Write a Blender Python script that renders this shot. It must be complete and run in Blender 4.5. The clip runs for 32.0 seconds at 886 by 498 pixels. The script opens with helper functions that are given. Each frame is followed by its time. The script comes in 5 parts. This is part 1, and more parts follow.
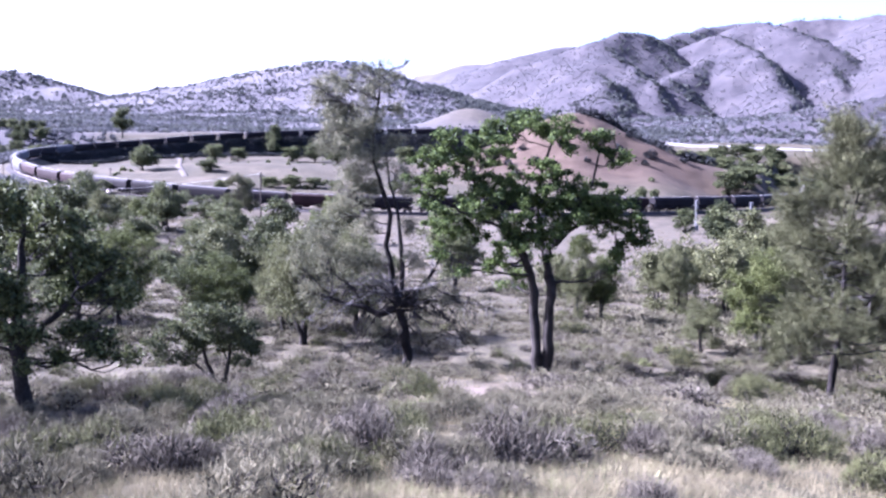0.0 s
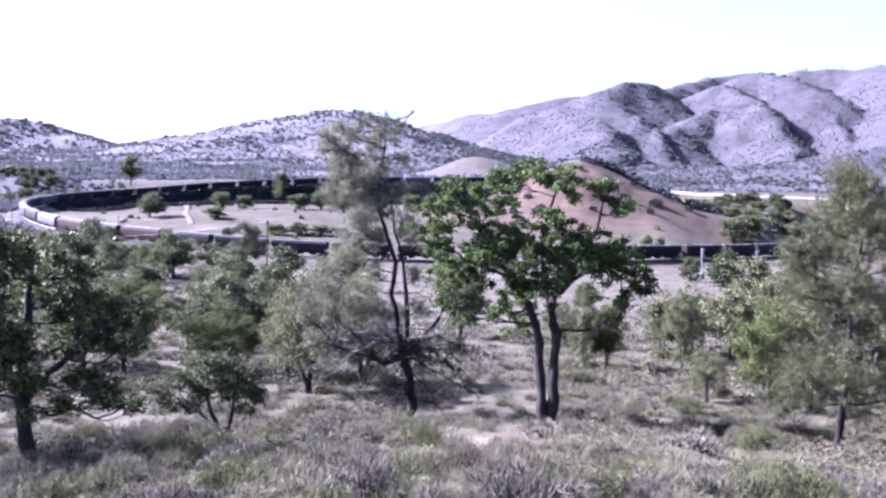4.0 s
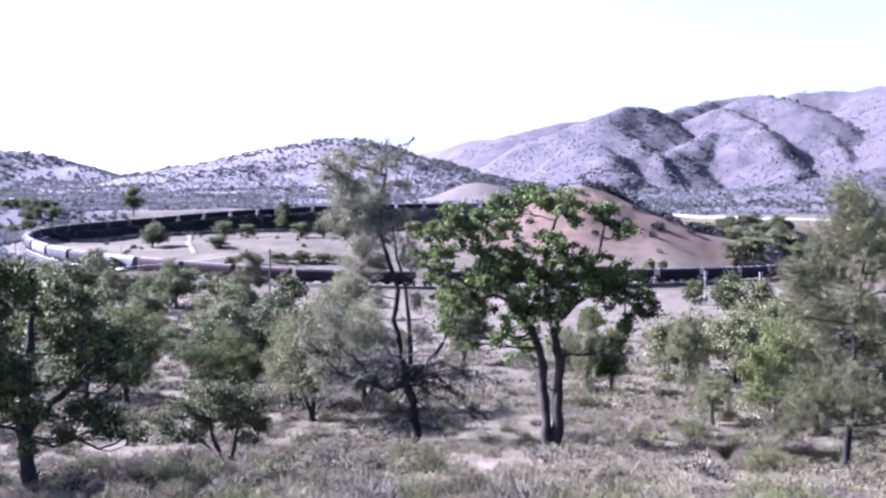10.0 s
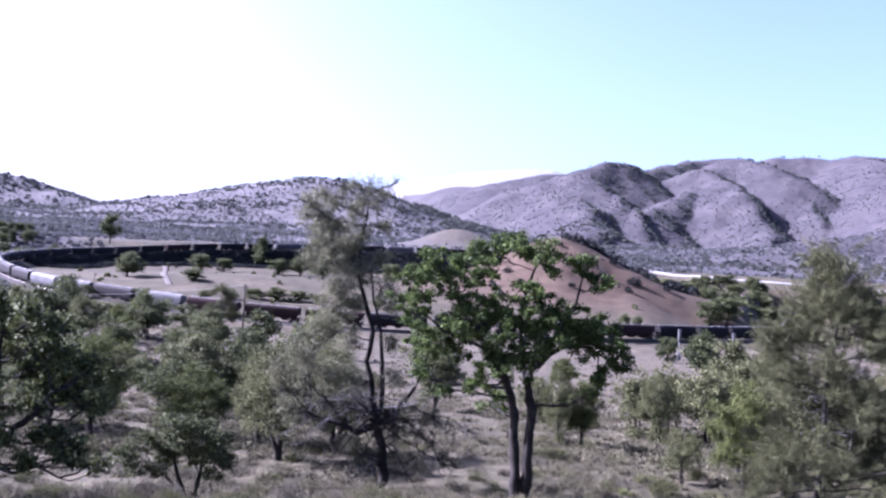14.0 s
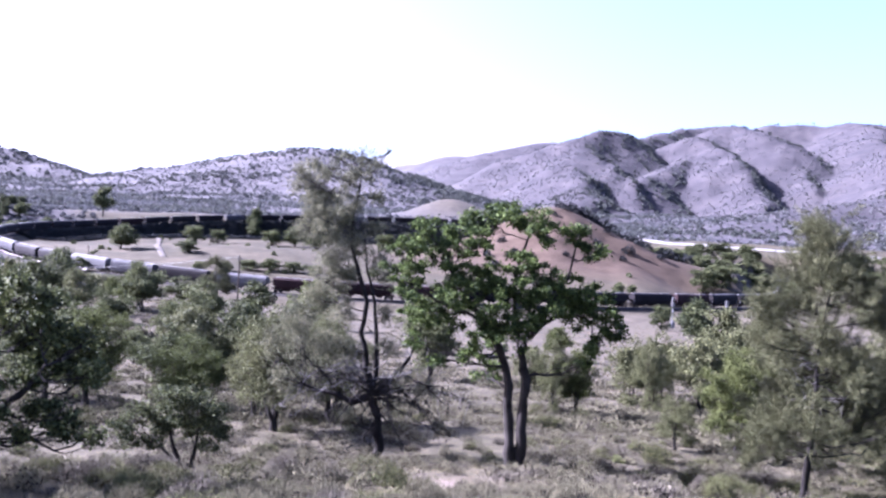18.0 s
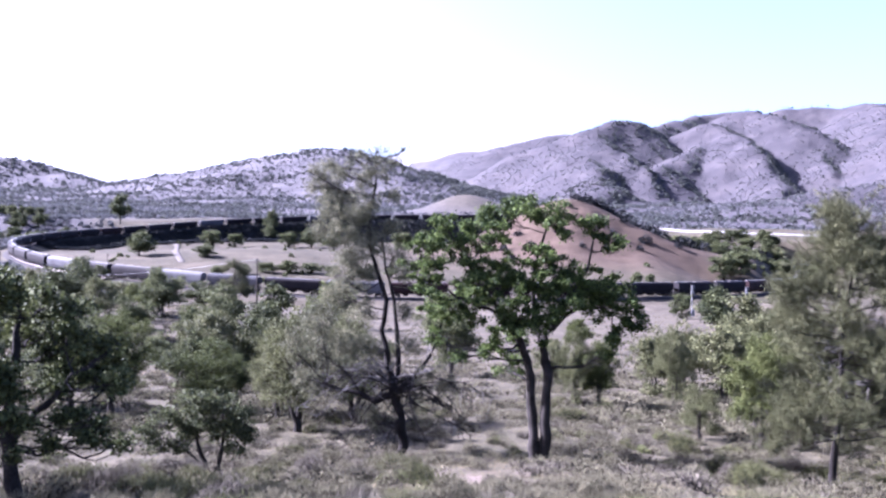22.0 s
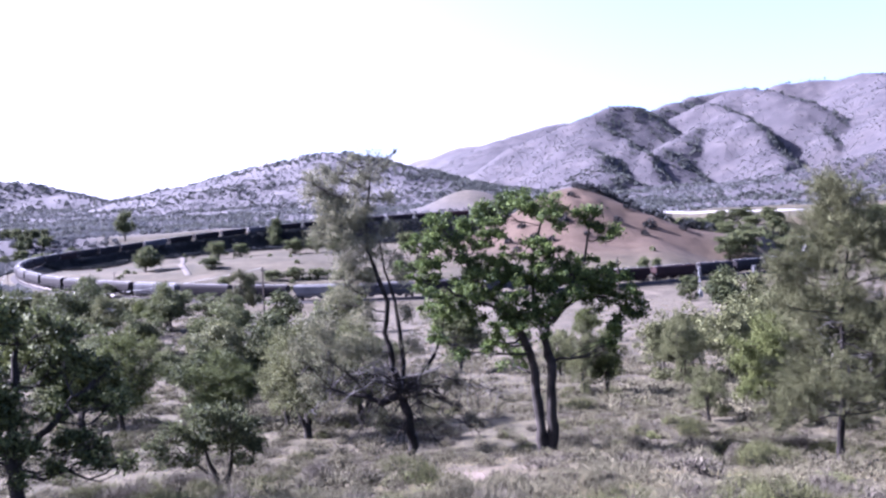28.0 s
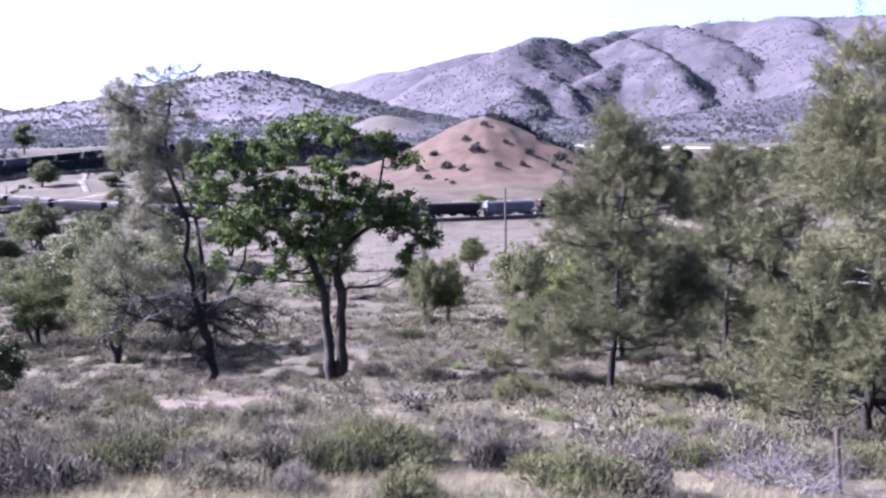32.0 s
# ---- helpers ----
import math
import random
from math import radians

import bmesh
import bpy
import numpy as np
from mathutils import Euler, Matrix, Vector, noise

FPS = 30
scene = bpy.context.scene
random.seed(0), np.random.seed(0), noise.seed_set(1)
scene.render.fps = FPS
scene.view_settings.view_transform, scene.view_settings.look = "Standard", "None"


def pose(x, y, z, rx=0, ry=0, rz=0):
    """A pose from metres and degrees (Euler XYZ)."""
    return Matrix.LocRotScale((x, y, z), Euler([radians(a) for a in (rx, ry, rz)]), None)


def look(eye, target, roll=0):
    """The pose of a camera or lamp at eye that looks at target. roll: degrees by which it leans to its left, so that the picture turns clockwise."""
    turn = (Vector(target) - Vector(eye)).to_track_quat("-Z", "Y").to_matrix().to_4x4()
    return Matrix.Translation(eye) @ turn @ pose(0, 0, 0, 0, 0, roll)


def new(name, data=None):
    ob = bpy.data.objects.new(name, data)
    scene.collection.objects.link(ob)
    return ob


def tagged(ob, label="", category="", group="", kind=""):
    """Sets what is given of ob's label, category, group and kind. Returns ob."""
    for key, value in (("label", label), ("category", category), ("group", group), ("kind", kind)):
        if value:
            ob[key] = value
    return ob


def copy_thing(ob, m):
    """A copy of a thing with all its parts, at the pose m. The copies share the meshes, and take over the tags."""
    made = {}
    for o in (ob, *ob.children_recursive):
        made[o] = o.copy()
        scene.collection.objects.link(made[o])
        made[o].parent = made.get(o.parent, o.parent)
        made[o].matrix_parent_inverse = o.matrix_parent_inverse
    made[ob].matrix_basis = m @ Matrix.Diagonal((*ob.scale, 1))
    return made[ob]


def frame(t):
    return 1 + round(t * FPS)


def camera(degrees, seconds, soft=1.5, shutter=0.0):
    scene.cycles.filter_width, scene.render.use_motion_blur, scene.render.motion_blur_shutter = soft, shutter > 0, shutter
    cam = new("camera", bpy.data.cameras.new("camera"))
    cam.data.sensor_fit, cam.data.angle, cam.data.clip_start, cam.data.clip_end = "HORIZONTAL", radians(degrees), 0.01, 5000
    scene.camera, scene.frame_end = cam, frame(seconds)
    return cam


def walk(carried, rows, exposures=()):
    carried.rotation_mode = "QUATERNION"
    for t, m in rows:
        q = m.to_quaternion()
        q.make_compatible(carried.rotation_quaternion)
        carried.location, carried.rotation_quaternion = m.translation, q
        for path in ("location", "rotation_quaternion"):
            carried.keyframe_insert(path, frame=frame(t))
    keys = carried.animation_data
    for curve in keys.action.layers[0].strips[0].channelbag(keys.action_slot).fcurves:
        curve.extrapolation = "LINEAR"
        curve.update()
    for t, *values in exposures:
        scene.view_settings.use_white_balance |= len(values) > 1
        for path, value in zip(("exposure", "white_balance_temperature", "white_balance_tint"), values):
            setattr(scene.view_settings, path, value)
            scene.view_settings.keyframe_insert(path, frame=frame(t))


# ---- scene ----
cam = camera(51.25, 32.0, soft=2.5, shutter=0.0)
PATH = [
    (0, pose(-0.027, 0.074, 1.590, 83.999, -0.920, -0.038)),
    (0.5, pose(-0.008, 0.037, 1.620, 84.056, -0.882, 0.023)),
    (1, pose(0.012, 0.038, 1.624, 84.831, -0.921, -0.073)),
    (1.5, pose(-0.007, 0.029, 1.617, 85.348, -0.467, 0.122)),
    (2, pose(-0.013, 0.026, 1.620, 86.109, -0.996, -0.455)),
    (2.5, pose(0.031, 0.012, 1.603, 86.572, -0.726, 0.152)),
    (4.5, pose(-0.000, -0.019, 1.625, 87.340, -1.019, 0.325)),
    (5, pose(0.010, -0.026, 1.615, 88.170, -0.739, 0.154)),
    (5.5, pose(-0.092, -0.012, 1.608, 88.319, -0.706, -1.014)),
    (6, pose(-0.027, -0.030, 1.605, 87.687, -0.500, 0.020)),
    (6.5, pose(-0.023, -0.022, 1.612, 87.588, -0.511, 0.535)),
    (7, pose(-0.017, 0.005, 1.618, 87.035, -0.564, 0.752)),
    (7.5, pose(-0.036, -0.010, 1.613, 87.198, -0.659, 0.855)),
    (8, pose(-0.026, -0.014, 1.604, 87.265, -0.893, 1.522)),
    (8.5, pose(-0.014, -0.010, 1.604, 88.191, -1.053, 2.315)),
    (9, pose(-0.005, -0.065, 1.583, 89.183, -0.894, 1.874)),
    (9.5, pose(0.012, -0.035, 1.604, 89.375, -0.427, 0.584)),
    (10, pose(0.027, -0.025, 1.602, 88.572, -0.221, 0.467)),
    (10.5, pose(-0.012, 0.002, 1.606, 88.516, -0.744, -0.283)),
    (11, pose(0.011, 0.010, 1.606, 88.441, -0.516, -1.296)),
    (11.5, pose(-0.060, 0.024, 1.601, 90.448, -2.745, -2.028)),
    (12, pose(-0.026, 0.003, 1.605, 90.374, -2.752, -0.193)),
    (12.5, pose(-0.022, 0.010, 1.603, 90.672, -2.061, 0.289)),
    (13, pose(-0.007, -0.006, 1.594, 90.799, -1.991, 0.395)),
    (13.5, pose(-0.019, 0.042, 1.604, 90.792, -2.256, -0.893)),
    (14, pose(-0.008, -0.016, 1.575, 91.411, -3.276, -0.928)),
    (14.5, pose(0.014, 0.013, 1.597, 90.910, -2.586, -0.638)),
    (15, pose(0.004, 0.027, 1.593, 90.638, -2.724, -0.143)),
    (15.5, pose(-0.045, 0.033, 1.597, 90.112, -3.025, 0.073)),
    (17.5, pose(-0.019, -0.005, 1.601, 89.584, -1.677, -0.545)),
    (18, pose(0.026, 0.013, 1.593, 89.567, -2.851, -1.276)),
    (18.5, pose(-0.036, 0.009, 1.588, 89.531, -1.925, -0.848)),
    (19, pose(-0.008, -0.031, 1.574, 89.241, -1.113, 0.455)),
    (19.5, pose(-0.017, -0.028, 1.574, 88.684, -0.507, 0.380)),
    (20, pose(0.013, 0.021, 1.587, 87.911, -1.057, -1.600)),
    (20.5, pose(0.009, -0.006, 1.580, 87.850, -0.933, -0.440)),
    (21, pose(0.023, -0.001, 1.612, 88.644, -0.665, -0.619)),
    (21.5, pose(-0.000, -0.003, 1.596, 89.666, -0.722, -0.925)),
    (22, pose(-0.021, 0.005, 1.594, 89.294, -0.847, -0.282)),
    (22.5, pose(-0.014, 0.006, 1.597, 89.870, -1.239, -0.537)),
    (23, pose(0.011, -0.005, 1.587, 88.838, -0.860, 1.395)),
    (23.5, pose(-0.003, -0.006, 1.596, 88.462, -0.899, 1.436)),
    (24, pose(-0.027, 0.022, 1.591, 88.942, -1.109, 1.324)),
    (24.5, pose(-0.021, 0.004, 1.583, 89.355, -1.054, 1.981)),
    (25, pose(0.032, -0.016, 1.597, 89.471, -0.959, 2.431)),
    (25.5, pose(0.007, -0.063, 1.576, 89.190, -0.688, 3.302)),
    (27.5, pose(0.175, -0.025, 1.648, 88.062, 0.229, 3.528)),
    (28, pose(0.273, -0.071, 1.654, 89.103, 2.753, 0.023)),
    (28.5, pose(0.671, -0.099, 1.538, 88.524, 1.289, -4.030)),
    (29, pose(0.969, -0.111, 1.681, 90.174, 2.255, -6.638)),
    (29.5, pose(1.452, 0.098, 1.623, 89.238, 1.141, -2.625)),
    (30, pose(1.985, 0.059, 1.565, 87.113, 0.351, -1.032)),
    (30.5, pose(2.487, 0.196, 1.545, 86.339, 0.617, -3.760)),
    (31, pose(3.035, 0.333, 1.601, 86.256, 1.635, -6.420)),
    (31.5, pose(3.625, 0.357, 1.477, 85.254, -0.726, -5.869)),
    (32, pose(4.200, 0.676, 1.471, 84.432, 0.655, -4.928)),
]
EXPOSURES = [(0.0, 3.56, 4940, 40), (5.0, 3.58, 4960, 40), (10.5, 3.63, 5010, 40), (11.5, 3.46, 5040, 40), (13.0, 3.05, 5040, 40), (14.0, 3.05, 5040, 40), (15.0, 2.68, 5040, 40), (15.5, 2.68, 5040, 40), (17.5, 3.31, 5070, 39), (19.0, 3.41, 5070, 39), (27.5, 3.41, 5070, 39), (32.0, 3.43, 5070, 39)]
walk(cam, PATH, exposures=EXPOSURES)

# ---------------------------------------------------------------- light
SUN_AZ, SUN_EL = -77.0, 34.0          # degrees to the right of +y, and up
world = bpy.data.worlds.new("sky")
scene.world = world
world.use_nodes = True
wn = world.node_tree.nodes
sky = wn.new("ShaderNodeTexSky")
sky.sky_type, sky.sun_disc = "NISHITA", False
sky.sun_elevation, sky.sun_rotation = radians(SUN_EL), radians(SUN_AZ)
sky.altitude, sky.air_density, sky.dust_density, sky.ozone_density = 1200, 0.8, 10.0, 0.6
wn["Background"].inputs["Strength"].default_value = 0.053
world.node_tree.links.new(sky.outputs[0], wn["Background"].inputs["Color"])
sun = new("sun", bpy.data.lights.new("sun", "SUN"))
sun.data.energy, sun.data.angle, sun.data.color = 5.0, radians(0.6), (1.0, 0.93, 0.82)
sa, se = radians(SUN_AZ), radians(SUN_EL)
sun.matrix_world = look((0, 0, 0), (-math.sin(sa) * math.cos(se), -math.cos(sa) * math.cos(se), -math.sin(se)))
sun.location = (-200, 60, 160)

# ---------------------------------------------------------------- lie of the land
LOOP_X, LOOP_Y, LOOP_R = -14.8, 485.8, 190.0      # the railway loop
BEND_X, BEND_Y, BEND_R = 28.3, 792.8, 120.0       # where it leaves the loop behind the cone
EAST_C, EAST_S = math.cos(radians(68)), math.sin(radians(68))
EAST_X, EAST_Y = LOOP_X + LOOP_R * EAST_S, LOOP_Y - LOOP_R * EAST_C   # where it runs straight on to the right
RAIL_TURN = [-150, -67, -30, 0, 13, 22, 44, 53, 67, 102, 118, 127, 138, 157, 176, 260]
RAIL_Z = [-19.5, -18.3, -17.6, -17.8, -17.2, -15.6, -12.4, -10.0, -7.4, -1.7, 1.4, 4.4, 7.2, 11.0, 13.2, 16.0]


def rail_z(turn):
    """Height of the rails at a turn, in degrees, round the loop from its near point, to the left."""
    z = 0
    for d in (-6, -3, 0, 3, 6):
        z = z + np.interp(np.asarray(turn, float) + d, RAIL_TURN, RAIL_Z) / 5
    return z


def rough(x, y, size, seed=0):
    """Smooth noise of about -1 to 1 with features of the given size."""
    x, y, z, amp = np.asarray(x, float) / size, np.asarray(y, float) / size, 0.0, 1.0
    rng = np.random.RandomState(seed)
    for octave in range(4):
        for _ in range(3):
            a, p, q = rng.uniform(0, 6.283, 3)
            k = rng.uniform(2.0, 4.2)
            z = z + amp * np.sin(k * (x * np.cos(a) + y * np.sin(a)) + p + 1.3 * np.sin(1.7 * (y * np.cos(a) - x * np.sin(a)) + q)) / 4.5
        x, y, amp = x * 2.03, y * 2.03, amp * 0.5
    return z


def step(a, b, v):
    u = np.clip((v - a) / (b - a), 0, 1)
    return u * u * (3 - 2 * u)


# ridges: steepness of the two flanks; then azimuth in degrees to the right, distance, rise over distance
RIDGES = [
    (0.30, 0.30, [(-44, 2300, .085), (-34, 2400, .078), (-26, 2450, .0715), (-24.2, 2450, .0685), (-22.7, 2500, .0585), (-20.6, 2600, .04)]),
    (0.26, 0.26, [(-18.5, 2100, .044), (-16.5, 2080, .054), (-14.9, 2050, .0595), (-11.6, 2000, .0755), (-9.9, 2000, .085), (-7.2, 2000, .0943),
            (-5.6, 2020, .085), (-3.2, 2100, .066), (1, 2200, .05)]),
    (0.28, 0.6, [(-9.9, 2000, .084), (-8.6, 1750, .063), (-7.4, 1500, .044)]),
    (0.28, 0.55, [(-14.9, 2050, .058), (-13.2, 1750, .048), (-11.5, 1450, .038)]),
    (0.30, 0.30, [(-4, 4350, .066), (-.9, 4350, .083), (1.5, 4350, .0915), (4, 4300, .0977), (5.7, 4200, .1035), (7.4, 4000, .1125), (10, 4000, .11)]),
    (0.62, 0.62, [(2.5, 2250, .05), (5.5, 2350, .074), (8, 2480, .1), (9.45, 2560, .1175), (10.66, 2660, .1264), (12.6, 2950, .1205), (15.7, 3500, .1293),
            (17.8, 3600, .1357), (19.2, 3700, .13), (20.4, 3700, .1368), (23.4, 3700, .1355), (25.4, 3650, .139), (30, 3500, .131), (46, 3300, .13)]),
    (0.50, 1.5, [(9.3, 2560, .118), (10.2, 2440, .107), (11.2, 2340, .092), (12.2, 2250, .077), (13, 2150, .06)]),
    (0.42, 0.8, [(8.2, 2480, .10), (8.8, 2200, .078), (9.8, 1900, .055)]),
    (0.62, 0.62, [(18.3, 3050, .134), (16.8, 2800, .118), (15.2, 2560, .099), (13.6, 2300, .079)]),
    (0.48, 1.4, [(16.4, 2800, .125), (17.5, 2650, .112), (18.7, 2500, .097), (19.8, 2350, .079), (21, 2100, .058)]),
    (0.48, 1.4, [(18.3, 3050, .136), (20.0, 2950, .13), (21.0, 2800, .112), (22.0, 2650, .092), (23.2, 2400, .07)]),
    (0.42, 0.85, [(25.4, 3600, .136), (27, 2900, .116), (29, 2300, .09), (30, 1700, .06)]),
    (0.42, 0.8, [(30, 3500, .131), (33, 2700, .115), (35, 1900, .08)]),
    (0.34, 0.34, [(31, 1500, .088), (26, 1380, .062), (22, 1280, .048), (18, 1180, .038)]),
    (0.30, 0.30, [(11, 1500, .03), (14, 1350, .034), (17, 1150, .036), (22, 1000, .036), (27, 900, .034)]),
]


def ground_z(x, y):
    """Height of the ground, for arrays of places."""
    x, y = np.asarray(x, float), np.asarray(y, float)
    r, az = np.hypot(x, y), np.degrees(np.arctan2(x, y))
    z = np.interp(r, [0, 4, 30, 70, 119, 200, 285, 322, 350, 400, 560, 645, 695, 1200, 1900, 3000, 4900],
                  [0, -0.6, -5.6, -9.2, -13.1, -16.6, -20.4, -19.6, -14.5, -11.5, -6, -2, 11, 36, 74, 95, 95])
    right = np.interp(r, [0, 322, 425, 465, 545, 690, 1200], [0, -18.8, -19.3, -9, -3.5, 9, 36])
    z = np.where(r > 322, z + (right - z) * step(12.5, 18, az) * step(1200, 900, r), z)
    z = np.where(np.abs(az) > 80, np.interp(r, [0, 4, 40, 300, 4900], [0, 0, 3, 12, 60]) * step(80, 120, np.abs(az)) + z * (1 - step(80, 120, np.abs(az))), z)
    z = z + 5.0 * np.exp(-((r - 135) / 70) ** 2) * step(60, 115, r) * step(6, 14, -az) * step(60, 40, np.abs(az))
    z = z - 0.4 * np.exp(-((x + 1.2) / 4) ** 2 - ((y - 33) / 3.5) ** 2)
    z = z - 0.3 * np.exp(-((r - 31) / 9) ** 2) * step(4, 12, -az) * step(60, 40, np.abs(az))
    # relief that grows with distance
    z = z + (0.16 * rough(x, y, 5, 1) + 0.07 * rough(x, y, 1.8, 5)) * step(2, 9, r) + 0.5 * rough(x, y, 28, 2) * step(30, 110, r) + 2.5 * rough(x, y, 120, 3) * step(340, 520, r)
    z = z + 9 * rough(x, y, 420, 4) * step(760, 1300, r)
    # the bare cone inside the loop, a low mound with a track on it, a pale knoll behind
    cone = np.hypot(x - 65.5, y - 466) * (1 + .05 * np.sin(5 * np.arctan2(x - 65.5, y - 466) + 1) + .03 * np.sin(11 * np.arctan2(x - 65.5, y - 466)))
    z = z + 30 * np.exp(-(cone / 46) ** 1.7) + .9 * rough(x, y, 14, 15) * np.exp(-(cone / 60) ** 4)
    z = z + 6.5 * np.exp(-((x + 78) / 62) ** 2 - ((y - 425) / 52) ** 2)
    z = z + 3.2 * np.exp(-((x - 88) / 11) ** 2 - ((y - 236) / 7) ** 2)
    z = z + 20 * np.exp(-((x - 28) / 42) ** 2 - ((y - 1010) / 60) ** 2)
    # mountains
    far = step(800, 1100, r)
    if np.any(far > 0):
        bend = 45 * rough(x, y, 330, 7)
        xb, yb = x + bend, y + 45 * rough(x, y, 330, 8)
        top = np.full(x.shape, -1e3)
        for k, k_right, line in RIDGES:
            pts = [(d * math.sin(math.radians(a)), d * math.cos(math.radians(a)), 1.6 + s * d) for a, d, s in line]
            for (x0, y0, z0), (x1, y1, z1) in zip(pts, pts[1:]):
                dx, dy = x1 - x0, y1 - y0
                u = np.clip(((xb - x0) * dx + (yb - y0) * dy) / (dx * dx + dy * dy), 0, 1)
                d = np.hypot(xb - x0 - u * dx, yb - y0 - u * dy)
                d = np.sqrt(d * d + 30 ** 2) - 30
                steep = k + (k_right - k) * step(-15, 15, (dx * (yb - y0) - dy * (xb - x0)) / math.hypot(dx, dy))
                top = np.maximum(top, z0 + u * (z1 - z0) - steep * d)
        top = top + 7 * rough(x, y, 230, 9) + 2.4 * rough(x, y, 75, 10)
        m = np.maximum(z, top) + 6 * np.exp(-np.abs(z - top) / 14)
        z = z * (1 - far) + m * far
    # the bench of the railway: round the loop, straight on to the right, and away behind the cone
    cx, cy = x - LOOP_X, y - LOOP_Y
    ring, turn = np.hypot(cx, cy) - LOOP_R, np.degrees(np.arctan2(-cx, -cy))
    turn = np.where(turn < -130, turn + 360, turn)
    bed = rail_z(turn) - 0.95
    w = np.where(ring < 0, step(6 + 1.15 * np.clip(bed - z, 0, 20), 4.5, -ring), step(9.5, 4.5, ring))
    w = w * step(-72, -66, turn) * step(194, 187, turn)
    z = z * (1 - w) + bed * w
    u = (x - EAST_X) * EAST_C + (y - EAST_Y) * EAST_S
    side = np.abs((y - EAST_Y) * EAST_C - (x - EAST_X) * EAST_S)
    w = step(22, 4.5, side) * step(-14, 0, u) * step(160, 146, u)
    z = z * (1 - w) + (float(rail_z(-68)) - 0.95) * w
    bx, by = x - BEND_X, y - BEND_Y
    phi = (np.degrees(np.arctan2(by, bx)) + 98 + 20) % 360 - 20
    bed = 12.6 + 0.02 * radians(1) * phi * BEND_R
    w = step(18, 4.5, np.abs(np.hypot(bx, by) - BEND_R)) * step(-14, -2, phi) * step(160, 140, phi)
    return z * (1 - w) + bed * w


def track(s):
    """A place on the track, its height, and the heading in degrees in which s grows; s in metres to the left from the loop's near point."""
    turn = np.degrees(s / LOOP_R)
    if turn < -68:
        d = -s - radians(68) * LOOP_R
        return EAST_X + d * EAST_C, EAST_Y + d * EAST_S, float(rail_z(-68)), 248
    if turn <= 188:
        a = radians(turn)
        return LOOP_X - LOOP_R * math.sin(a), LOOP_Y - LOOP_R * math.cos(a), float(rail_z(turn)), 180 - turn
    ds = s - radians(188) * LOOP_R
    phi = radians(-98) + ds / BEND_R
    return BEND_X + BEND_R * math.cos(phi), BEND_Y + BEND_R * math.sin(phi), 13.55 + 0.02 * ds, math.degrees(phi) + 90


def gz(x, y):
    return float(ground_z(np.array([x]), np.array([y]))[0])

